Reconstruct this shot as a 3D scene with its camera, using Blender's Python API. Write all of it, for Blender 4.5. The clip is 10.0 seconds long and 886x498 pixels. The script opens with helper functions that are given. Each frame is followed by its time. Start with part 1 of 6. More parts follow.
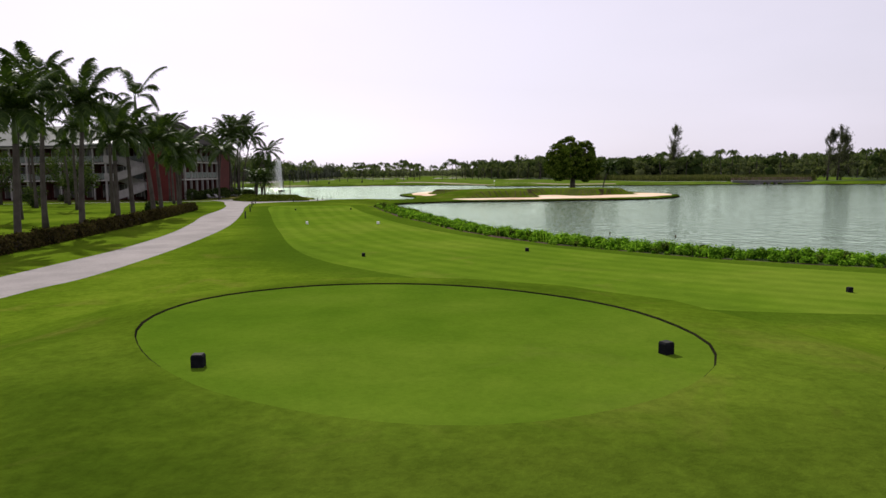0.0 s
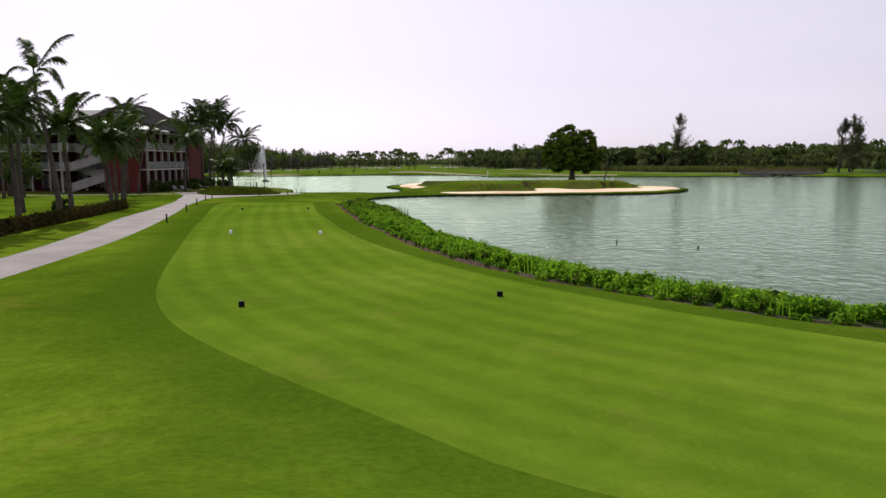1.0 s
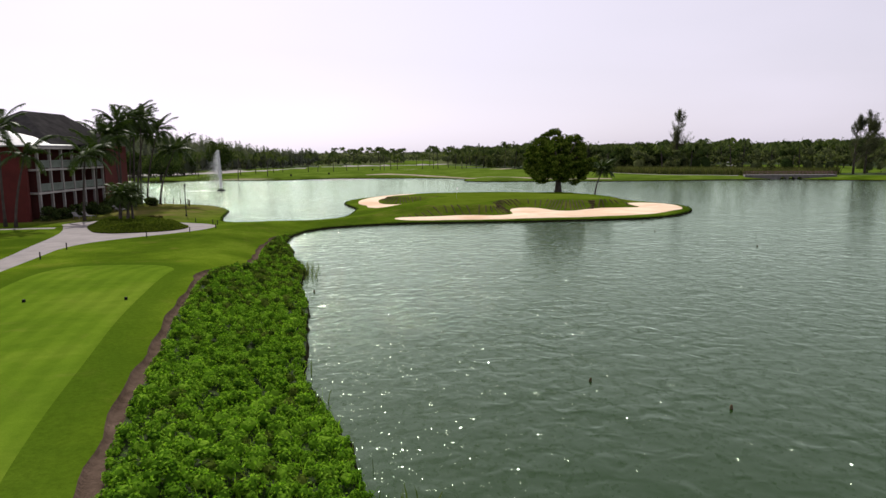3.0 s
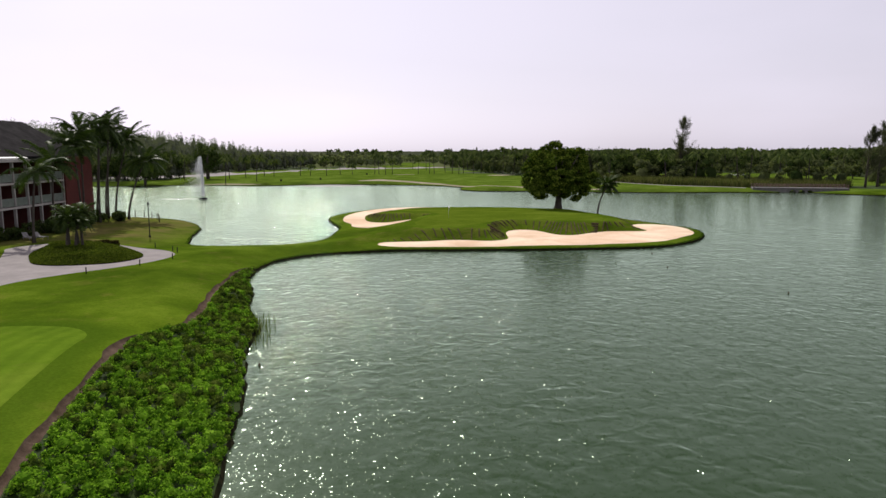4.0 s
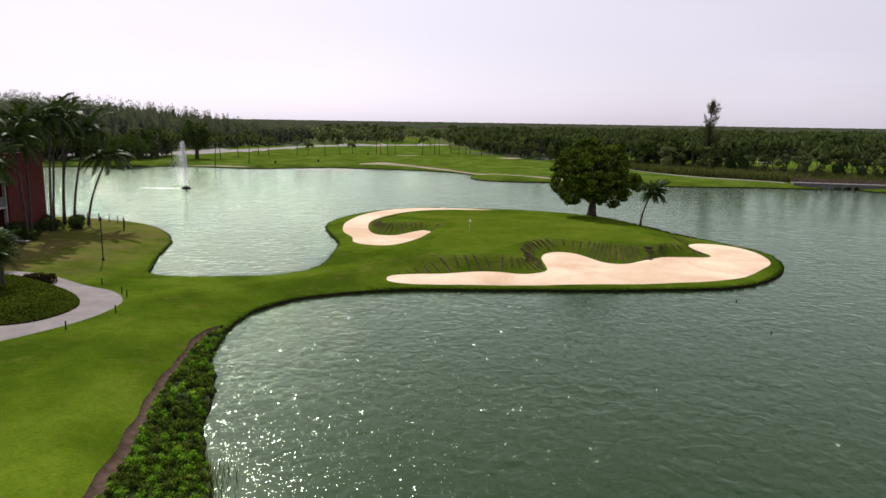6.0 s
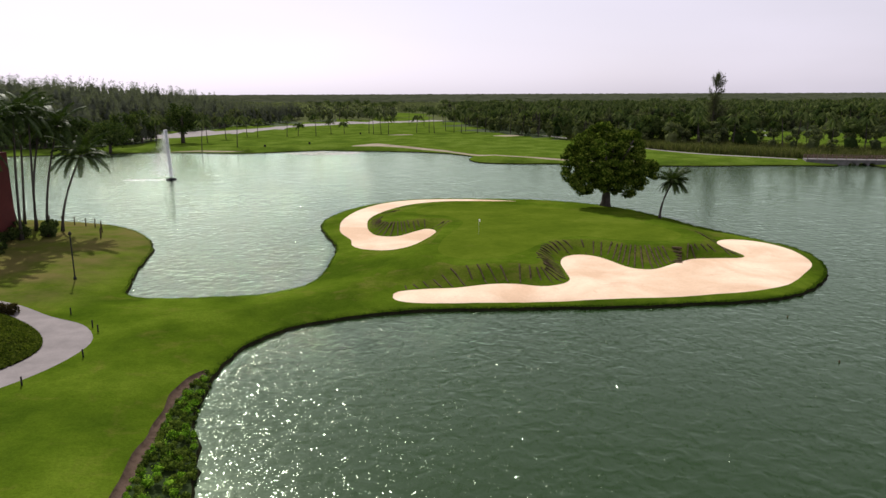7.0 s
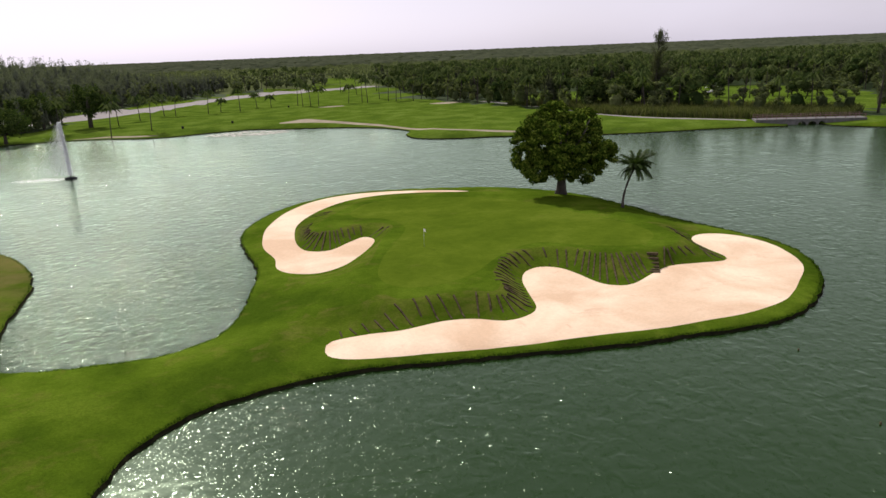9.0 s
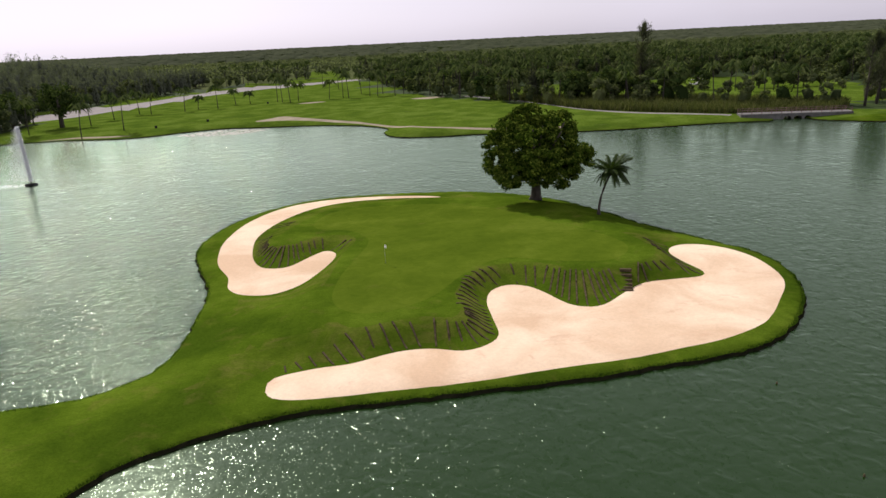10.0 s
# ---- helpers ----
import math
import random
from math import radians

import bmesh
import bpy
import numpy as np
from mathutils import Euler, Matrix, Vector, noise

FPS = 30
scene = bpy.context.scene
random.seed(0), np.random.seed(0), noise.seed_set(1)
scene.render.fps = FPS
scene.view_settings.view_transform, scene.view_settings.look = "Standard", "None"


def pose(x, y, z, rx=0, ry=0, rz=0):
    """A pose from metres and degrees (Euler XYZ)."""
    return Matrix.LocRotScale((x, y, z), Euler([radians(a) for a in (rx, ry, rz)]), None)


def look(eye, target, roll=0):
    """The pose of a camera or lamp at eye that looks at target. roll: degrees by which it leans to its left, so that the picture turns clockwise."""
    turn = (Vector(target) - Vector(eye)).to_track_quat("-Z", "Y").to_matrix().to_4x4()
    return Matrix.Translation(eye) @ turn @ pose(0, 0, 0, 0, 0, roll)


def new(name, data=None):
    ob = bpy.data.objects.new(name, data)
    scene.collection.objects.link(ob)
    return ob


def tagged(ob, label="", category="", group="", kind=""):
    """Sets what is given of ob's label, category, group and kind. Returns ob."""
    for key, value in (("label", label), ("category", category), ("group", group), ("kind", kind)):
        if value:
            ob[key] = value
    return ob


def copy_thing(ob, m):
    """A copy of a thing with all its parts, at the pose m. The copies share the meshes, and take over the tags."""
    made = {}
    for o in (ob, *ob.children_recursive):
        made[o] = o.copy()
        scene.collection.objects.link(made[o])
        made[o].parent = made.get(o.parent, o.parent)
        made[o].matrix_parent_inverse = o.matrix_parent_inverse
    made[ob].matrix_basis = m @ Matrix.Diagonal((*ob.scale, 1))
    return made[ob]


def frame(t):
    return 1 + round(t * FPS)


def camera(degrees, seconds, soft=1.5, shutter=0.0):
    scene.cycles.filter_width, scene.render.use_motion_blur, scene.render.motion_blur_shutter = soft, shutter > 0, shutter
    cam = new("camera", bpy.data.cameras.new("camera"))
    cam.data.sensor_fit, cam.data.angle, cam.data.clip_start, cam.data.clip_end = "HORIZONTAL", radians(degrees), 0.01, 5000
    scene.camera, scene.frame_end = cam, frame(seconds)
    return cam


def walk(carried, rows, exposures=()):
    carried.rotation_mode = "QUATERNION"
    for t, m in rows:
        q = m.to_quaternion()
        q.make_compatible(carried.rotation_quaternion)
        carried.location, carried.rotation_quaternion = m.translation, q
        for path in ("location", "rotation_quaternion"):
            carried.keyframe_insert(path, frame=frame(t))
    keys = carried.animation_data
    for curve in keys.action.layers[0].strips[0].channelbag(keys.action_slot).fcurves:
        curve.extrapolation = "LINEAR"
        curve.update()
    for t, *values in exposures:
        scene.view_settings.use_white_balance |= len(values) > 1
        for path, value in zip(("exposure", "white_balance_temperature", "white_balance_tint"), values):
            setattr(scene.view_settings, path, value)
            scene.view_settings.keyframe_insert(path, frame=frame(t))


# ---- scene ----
cam = camera(64.4, 10.0)
ROWS = [
    (0.0, (-1.099, 1.074, 4.707), (-1.080, 3.062, 4.490), -0.65),
    (0.5, (-0.299, 5.831, 4.675), (-0.280, 7.818, 4.445), -0.65),
    (1.0, (0.793, 10.622, 5.029), (0.814, 12.606, 4.780), -0.35),
    (1.5, (2.199, 15.167, 5.739), (2.221, 17.150, 5.480), -0.4),
    (2.0, (3.886, 19.479, 6.539), (3.907, 21.462, 6.273), -0.75),
    (2.5, (5.136, 24.136, 7.393), (5.161, 26.117, 7.121), -0.85),
    (4.0, (7.468, 37.031, 10.527), (7.500, 39.012, 10.250), -0.1),
    (4.5, (7.483, 41.128, 11.497), (7.516, 43.108, 11.217), 0.4),
    (5.0, (7.047, 45.119, 12.282), (7.082, 47.098, 11.994), 0.7),
    (5.5, (6.173, 49.402, 13.035), (6.212, 51.375, 12.713), 1.0),
    (7.0, (3.970, 60.684, 15.873), (4.027, 62.636, 15.438), -0.2),
    (7.5, (3.482, 63.816, 16.498), (3.586, 65.754, 16.016), -0.9),
    (8.0, (3.376, 67.085, 17.171), (3.542, 69.009, 16.650), -1.3),
    (8.5, (3.712, 69.634, 17.888), (3.912, 71.549, 17.349), -1.8),
    (9.0, (4.642, 71.789, 18.389), (4.857, 73.700, 17.841), -2.3),
    (9.5, (6.097, 73.839, 18.908), (6.323, 75.746, 18.349), -2.7),
    (10.0, (7.610, 75.450, 19.380), (7.847, 77.351, 18.806), -2.8),
]
walk(cam, [(t, look(eye, aim, roll)) for t, eye, aim, roll in ROWS], exposures=[(0.0, 0.0), (2.5, 0.0), (4.0, -0.08), (5.5, -0.08), (7.0, -0.02), (8.5, -0.02), (10.0, -0.08)])

# ---- daylight ----
SUN_AZ, SUN_EL = 22.0, 41.0          # degrees left of +y, above the horizon
world = bpy.data.worlds.new("hazy_sky")
scene.world = world
world.use_nodes = True
wn, wl = world.node_tree.nodes, world.node_tree.links
sky = wn.new("ShaderNodeTexSky")
sky.sky_type, sky.sun_disc = "NISHITA", False
sky.sun_elevation, sky.sun_rotation = radians(SUN_EL), radians(-SUN_AZ)
sky.air_density, sky.dust_density, sky.ozone_density = 1.0, 1.5, 1.0
pale = wn.new("ShaderNodeHueSaturation")
pale.inputs["Saturation"].default_value = 0.22
tint = wn.new("ShaderNodeMix")
tint.data_type, tint.blend_type = "RGBA", "MULTIPLY"
tint.inputs["Factor"].default_value = 1.0
tint.inputs["B"].default_value = (1.0, 0.95, 1.06, 1)
wl.new(sky.outputs[0], pale.inputs["Color"])
wl.new(pale.outputs[0], tint.inputs["A"])
haze = wn.new("ShaderNodeMix")                 # an even veil of bright haze over the whole sky
haze.data_type = "RGBA"
haze.inputs["B"].default_value = (9.1, 8.5, 10.1, 1)
veil, streak = wn.new("ShaderNodeTexNoise"), wn.new("ShaderNodeMapping")         # thin uneven cloud
streak.inputs["Scale"].default_value = (1.6, 1.6, 5.0)
veil.inputs["Scale"].default_value, veil.inputs["Detail"].default_value = 1.7, 5.0
wl.new(wn.new("ShaderNodeTexCoord").outputs["Generated"], streak.inputs["Vector"])
wl.new(streak.outputs["Vector"], veil.inputs["Vector"])
thick = wn.new("ShaderNodeMapRange")
thick.inputs["From Min"].default_value, thick.inputs["From Max"].default_value = 0.35, 0.68
thick.inputs["To Min"].default_value, thick.inputs["To Max"].default_value = 0.42, 0.60
wl.new(veil.outputs["Fac"], thick.inputs["Value"])
wl.new(thick.outputs["Result"], haze.inputs["Factor"])
wl.new(tint.outputs["Result"], haze.inputs["A"])
wl.new(haze.outputs["Result"], wn["Background"].inputs["Color"])
wn["Background"].inputs["Strength"].default_value = 0.104
sun = new("sun", bpy.data.lights.new("sun", "SUN"))
sun.data.energy, sun.data.angle, sun.data.color = 4.4, radians(0.6), (1.0, 0.95, 0.86)
TO_SUN = Vector((-math.sin(radians(SUN_AZ)) * math.cos(radians(SUN_EL)), math.cos(radians(SUN_AZ)) * math.cos(radians(SUN_EL)), math.sin(radians(SUN_EL))))
sun.matrix_world = look((0, 0, 60), Vector((0, 0, 60)) - TO_SUN)

# ---- materials ----
def material(name, build, rough=0.8, spec=0.3):
    """A node material; build(nodes, links, bsdf) wires its colour and relief."""
    m = bpy.data.materials.new(name)
    m.use_nodes = True
    n, l = m.node_tree.nodes, m.node_tree.links
    b = n["Principled BSDF"]
    b.inputs["Roughness"].default_value = rough
    b.inputs["Specular IOR Level"].default_value = spec
    build(n, l, b)
    return m


def coords(n, l, scale=(1, 1, 1), turn=0.0):
    geo, mp = n.new("ShaderNodeNewGeometry"), n.new("ShaderNodeMapping")
    mp.inputs["Scale"].default_value = scale
    mp.inputs["Rotation"].default_value[2] = radians(turn)
    l.new(geo.outputs["Position"], mp.inputs["Vector"])
    return mp.outputs["Vector"]


def noise_of(n, l, vec, scale, detail=4.0, rough=0.55, distort=0.0):
    t = n.new("ShaderNodeTexNoise")
    t.inputs["Scale"].default_value, t.inputs["Detail"].default_value = scale, detail
    t.inputs["Roughness"].default_value, t.inputs["Distortion"].default_value = rough, distort
    l.new(vec, t.inputs["Vector"])
    return t.outputs["Fac"]


def ramp_of(n, l, fac, stops):
    r = n.new("ShaderNodeValToRGB")
    e = r.color_ramp.elements
    while len(e) < len(stops):
        e.new(0.5)
    for s, (at, col) in zip(e, stops):
        s.position, s.color = at, (*col, 1)
    l.new(fac, r.inputs["Fac"])
    return r.outputs["Color"]


def mix_of(n, l, fac, a, b, mode="MIX"):
    m = n.new("ShaderNodeMix")
    m.data_type, m.blend_type = "RGBA", mode
    for key, v in (("Factor", fac), ("A", a), ("B", b)):
        if isinstance(v, (int, float)):
            m.inputs[key].default_value = v
        elif isinstance(v, tuple):
            m.inputs[key].default_value = (*v, 1)
        else:
            l.new(v, m.inputs[key])
    return m.outputs["Result"]


def math_of(n, l, op, a, b=None):
    m = n.new("ShaderNodeMath")
    m.operation = op
    for i, v in enumerate((a, b)):
        if v is None:
            continue
        if isinstance(v, (int, float)):
            m.inputs[i].default_value = v
        else:
            l.new(v, m.inputs[i])
    return m.outputs[0]


def bump_of(n, l, b, height, strength=0.4, dist=0.05):
    k = n.new("ShaderNodeBump")
    k.inputs["Strength"].default_value, k.inputs["Distance"].default_value = strength, dist
    l.new(height, k.inputs["Height"])
    l.new(k.outputs["Normal"], b.inputs["Normal"])


def turf(dark, mid, light, dry, stripes=0.0, blade=9.0, dryness=0.62, collar=None):
    """Mown grass: blade grain, patches a few metres wide, dry spots, and the mower's bands if any."""
    def build(n, l, b):
        v = coords(n, l)
        patch = ramp_of(n, l, noise_of(n, l, v, 0.16, 5, 0.6), [(0.37, dark), (0.5, mid), (0.63, light)])
        spots = ramp_of(n, l, noise_of(n, l, v, 0.45, 6, 0.65, 0.6), [(dryness, (0, 0, 0)), (dryness + 0.2, (1, 1, 1))])
        col = mix_of(n, l, math_of(n, l, "MULTIPLY", spots, 0.45), patch, dry)
        grain = noise_of(n, l, v, blade, 5, 0.75)
        col = mix_of(n, l, 0.4 if blade > 12 else 0.8, col, ramp_of(n, l, grain, [(0.25, (0.62, 0.62, 0.62)), (0.75, (1.32, 1.32, 1.32))]), "MULTIPLY")
        wear = noise_of(n, l, v, 1.1, 4, 0.6, 0.8)
        col = mix_of(n, l, 0.8, col, ramp_of(n, l, wear, [(0.3, (0.84, 0.88, 0.8)), (0.7, (1.14, 1.10, 1.1))]), "MULTIPLY")
        if blade > 12:                                    # scattered divots
            marks = ramp_of(n, l, noise_of(n, l, coords(n, l, (1.0, 1.6, 1.0), 20), 2.6, 2, 0.5), [(0.765, (0, 0, 0)), (0.80, (1, 1, 1))])
            col = mix_of(n, l, math_of(n, l, "MULTIPLY", marks, 0.5), col, (0.17, 0.125, 0.035))
        if collar:                                        # thin, dry lawn under the palms by the hotel
            backlight = n.new("ShaderNodeAttribute")           # backlit glow put into the colour: paler beside the long tee, darker before the round one
            backlight.attribute_name = "backlight"
            col = mix_of(n, l, 1.0, col, ramp_of(n, l, math_of(n, l, "ADD", math_of(n, l, "MULTIPLY", backlight.outputs["Fac"], 0.5), 0.5), [(0.0, (0.70, 0.70, 0.74)), (0.5, (1.0, 1.0, 1.0)), (1.0, (1.27, 1.25, 1.1))]), "MULTIPLY")
            thin = n.new("ShaderNodeAttribute")
            thin.attribute_name = "dry_lawn"
            worn = math_of(n, l, "MULTIPLY", thin.outputs["Fac"], ramp_of(n, l, noise_of(n, l, v, 0.22, 5, 0.65), [(0.36, (0.15, 0.15, 0.15)), (0.60, (0.85, 0.85, 0.85))]))
            col = mix_of(n, l, worn, col, (0.135, 0.112, 0.042))
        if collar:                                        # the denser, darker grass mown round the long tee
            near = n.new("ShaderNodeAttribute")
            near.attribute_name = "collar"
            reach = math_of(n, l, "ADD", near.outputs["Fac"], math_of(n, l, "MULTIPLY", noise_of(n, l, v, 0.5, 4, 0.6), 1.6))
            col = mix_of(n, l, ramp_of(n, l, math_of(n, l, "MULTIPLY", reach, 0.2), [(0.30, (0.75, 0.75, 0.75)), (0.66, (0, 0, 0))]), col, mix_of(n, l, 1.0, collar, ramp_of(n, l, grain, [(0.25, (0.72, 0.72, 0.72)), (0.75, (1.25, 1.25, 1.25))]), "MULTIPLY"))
        if stripes:
            at = n.new("ShaderNodeAttribute")
            at.attribute_name = "mow"
            band = math_of(n, l, "SINE", math_of(n, l, "MULTIPLY", at.outputs["Fac"], 2 * math.pi / stripes))
            wob = math_of(n, l, "MULTIPLY", band, 0.5)
            band = ramp_of(n, l, math_of(n, l, "ADD", wob, 0.5), [(0.2, (0.93, 0.935, 0.93)), (0.8, (1.055, 1.045, 1.055))])
            col = mix_of(n, l, 1.0, col, band, "MULTIPLY")
        l.new(col, b.inputs["Base Color"])
        bump_of(n, l, b, grain, 0.2 if blade > 12 else 0.5, 0.04)
    return build


def leafy(name, stops, glow=0.35, rough=0.55, shine=0.0):
    """Leaves, each tinted by its own island, letting some sun through."""
    def build(n, l, b):
        geo = n.new("ShaderNodeNewGeometry")
        v = coords(n, l)
        mixed = math_of(n, l, "ADD", math_of(n, l, "MULTIPLY", geo.outputs["Random Per Island"], 0.6), math_of(n, l, "MULTIPLY", noise_of(n, l, v, 0.35, 3), 0.4))
        col = ramp_of(n, l, mixed, stops)
        l.new(col, b.inputs["Base Color"])
        tr, mx = n.new("ShaderNodeBsdfTranslucent"), n.new("ShaderNodeMixShader")
        l.new(mix_of(n, l, 1.0, col, (1.15, 1.25, 0.6), "MULTIPLY"), tr.inputs["Color"])
        mx.inputs["Fac"].default_value = glow
        l.new(b.outputs[0], mx.inputs[1])
        l.new(tr.outputs[0], mx.inputs[2])
        l.new(mx.outputs[0], n["Material Output"].inputs["Surface"])
    return material(name, build, rough if shine else 0.95, shine)


def mottled(name, a, b2, scale=3.0, rough=0.8, bump=0.3, dist=0.02, spec=0.3, fine=30.0):
    def build(n, l, b):
        v = coords(n, l)
        col = ramp_of(n, l, noise_of(n, l, v, scale, 6, 0.62), [(0.3, a), (0.7, b2)])
        fn = noise_of(n, l, v, fine, 4, 0.7)
        col = mix_of(n, l, 0.6, col, ramp_of(n, l, fn, [(0.3, (0.8, 0.8, 0.8)), (0.7, (1.15, 1.15, 1.15))]), "MULTIPLY")
        l.new(col, b.inputs["Base Color"])
        bump_of(n, l, b, fn, bump, dist)
    return material(name, build, rough, spec)


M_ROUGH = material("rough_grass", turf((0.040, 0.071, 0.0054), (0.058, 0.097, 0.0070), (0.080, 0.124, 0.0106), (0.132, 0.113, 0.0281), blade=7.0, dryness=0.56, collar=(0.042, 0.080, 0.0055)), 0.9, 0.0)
M_TEE = material("tee_grass", turf((0.074, 0.128, 0.0100), (0.084, 0.144, 0.0105), (0.106, 0.162, 0.0150), (0.145, 0.146, 0.0280), stripes=1.0, blade=16.0, dryness=0.58), 0.9, 0.0)
M_OVAL = material("oval_tee_grass", turf((0.050, 0.097, 0.0072), (0.063, 0.116, 0.0078), (0.082, 0.134, 0.0115), (0.108, 0.122, 0.0240), blade=16.0, dryness=0.6), 0.9, 0.0)
M_GREEN = material("green_grass", turf((0.062, 0.096, 0.0080), (0.074, 0.110, 0.0095), (0.090, 0.126, 0.0130), (0.118, 0.118, 0.0240), blade=20.0, dryness=0.62), 0.9, 0.0)
M_SLOPE = material("slope_grass", turf((0.043, 0.072, 0.0060), (0.062, 0.096, 0.0080), (0.084, 0.120, 0.0125), (0.130, 0.112, 0.032), blade=6.0, dryness=0.46), 0.9, 0.0)
M_FAR = material("fairway_grass", turf((0.054, 0.092, 0.0109), (0.072, 0.115, 0.0131), (0.096, 0.144, 0.0218), (0.131, 0.127, 0.0437), blade=2.0, dryness=0.58), 0.9, 0.0)
# dark soil, near-black so that it also paints the shade under turf lips
M_SOIL_SHADE = mottled("soil_and_lip_shade", (0.008, 0.009, 0.005), (0.020, 0.019, 0.010), 2.0, 1.0, 0.6, 0.05, 0.0)
M_DIRT = mottled("bare_dirt", (0.060, 0.042, 0.030), (0.135, 0.096, 0.072), 1.6, 1.0, 0.9, 0.08, 0.0, 9.0)
def bunker_sand(n, l, b):
    """Pale raked sand: paler dry drifts, pinkish damp stains, fine grain."""
    v = coords(n, l)
    drift = ramp_of(n, l, noise_of(n, l, v, 0.14, 4, 0.55, 0.6), [(0.38, (0.60, 0.425, 0.285)), (0.62, (0.76, 0.60, 0.44))])
    stain = ramp_of(n, l, noise_of(n, l, coords(n, l, (1, 1.8, 1), 15), 0.42, 5, 0.62, 1.2), [(0.60, (0, 0, 0)), (0.70, (1, 1, 1))])
    col = mix_of(n, l, math_of(n, l, "MULTIPLY", stain, 0.45), drift, (0.54, 0.34, 0.235))
    grain = noise_of(n, l, v, 5.0, 4, 0.7)
    col = mix_of(n, l, 0.6, col, ramp_of(n, l, grain, [(0.3, (0.86, 0.86, 0.86)), (0.7, (1.10, 1.10, 1.10))]), "MULTIPLY")
    l.new(col, b.inputs["Base Color"])
    bump_of(n, l, b, grain, 0.5, 0.02)


M_SAND = material("bunker_sand", bunker_sand, 0.95, 0.1)
M_PATH = mottled("concrete_path", (0.165, 0.148, 0.144), (0.255, 0.228, 0.222), 0.5, 0.9, 0.25, 0.01, 0.2, 12.0)
M_SHOAL = mottled("pale_bank_earth", (0.20, 0.165, 0.11), (0.32, 0.27, 0.19), 0.3, 0.95, 0.5, 0.02, 0.1, 3.0)
M_SCRUB = mottled("scrub_ground", (0.060, 0.074, 0.030), (0.100, 0.115, 0.050), 0.03, 0.95, 0.5, 0.2, 0.0, 0.4)
M_FLOOR = mottled("litter_and_gap_shade", (0.016, 0.030, 0.007), (0.036, 0.058, 0.013), 0.05, 0.95, 0.5, 0.2, 0.1, 0.6)


def lake_water(n, l, b):
    v = coords(n, l, (1.0, 0.95, 1.0), -8)
    big = noise_of(n, l, v, 0.30, 2, 0.5, 0.4)
    mid = noise_of(n, l, v, 1.1, 1.2, 0.45, 0.6)
    fine = noise_of(n, l, v, 3.2, 2, 0.5)
    gust = noise_of(n, l, coords(n, l, (1, 0.8, 1), -8), 0.16, 4, 0.68, 0.3)
    h = math_of(n, l, "ADD", math_of(n, l, "MULTIPLY", big, 0.8), math_of(n, l, "ADD", math_of(n, l, "MULTIPLY", mid, 0.75), math_of(n, l, "MULTIPLY", fine, 0.035)))
    k = n.new("ShaderNodeBump")
    k.inputs["Distance"].default_value = 0.14
    l.new(ramp_of(n, l, gust, [(0.38, (0.35, 0.35, 0.35)), (0.64, (1, 1, 1))]), k.inputs["Strength"])
    l.new(h, k.inputs["Height"])
    calm = n.new("ShaderNodeBump")                       # the mean lie of the small waves, for the wide sheen
    calm.inputs["Distance"].default_value, calm.inputs["Strength"].default_value = 0.03, 1.0
    l.new(h, calm.inputs["Height"])
    def facets(scale, steepness):
        """Many flat facets and a few steep ones, which catch the sun."""
        ripple = n.new("ShaderNodeTexNoise")
        ripple.inputs["Scale"].default_value, ripple.inputs["Detail"].default_value = scale, 0.0
        l.new(coords(n, l, (1.0, 0.62, 1.0), 12), ripple.inputs["Vector"])
        tilt, size, steep, scaled, upright, unit = (n.new("ShaderNodeVectorMath") for _ in range(6))
        tilt.operation, size.operation, steep.operation, scaled.operation, upright.operation, unit.operation = "SUBTRACT", "LENGTH", "SCALE", "MULTIPLY", "ADD", "NORMALIZE"
        tilt.inputs[1].default_value, scaled.inputs[1].default_value, upright.inputs[1].default_value = (0.5, 0.5, 0.5), (steepness, steepness, 0.0), (0, 0, 1)
        l.new(ripple.outputs["Color"], tilt.inputs[0])
        l.new(tilt.outputs[0], size.inputs[0])
        l.new(tilt.outputs[0], steep.inputs[0])
        l.new(math_of(n, l, "POWER", size.outputs["Value"], 1.6), steep.inputs["Scale"])
        l.new(steep.outputs[0], scaled.inputs[0])
        l.new(scaled.outputs[0], upright.inputs[0])
        l.new(upright.outputs[0], unit.inputs[0])
        return unit.outputs[0]

    murk = ramp_of(n, l, noise_of(n, l, coords(n, l), 0.02, 4, 0.6), [(0.3, (0.0085, 0.025, 0.004)), (0.7, (0.012, 0.031, 0.0055))])
    body = n.new("ShaderNodeBsdfDiffuse")                # green silt in the water
    l.new(murk, body.inputs["Color"])
    broad, fine_glint, wide_glint = (n.new("ShaderNodeBsdfGlossy") for _ in range(3))
    for g, rough, nrm in ((broad, 0.17, calm.outputs["Normal"]), (fine_glint, 0.09, facets(8.0, 8.0)), (wide_glint, 0.06, facets(2.7, 9.5))):
        g.inputs["Roughness"].default_value = rough
        g.inputs["Color"].default_value = (0.83, 1.0, 0.79, 1)
        l.new(nrm, g.inputs["Normal"])
    gloss, glint, mixed, fres = n.new("ShaderNodeMixShader"), n.new("ShaderNodeMixShader"), n.new("ShaderNodeMixShader"), n.new("ShaderNodeFresnel")
    glint.inputs["Fac"].default_value, gloss.inputs["Fac"].default_value = 0.42, 0.42
    l.new(fine_glint.outputs[0], glint.inputs[1])
    l.new(wide_glint.outputs[0], glint.inputs[2])
    l.new(broad.outputs[0], gloss.inputs[1])
    l.new(glint.outputs[0], gloss.inputs[2])
    fres.inputs["IOR"].default_value = 1.37
    l.new(k.outputs["Normal"], fres.inputs["Normal"])
    l.new(fres.outputs[0], mixed.inputs["Fac"])
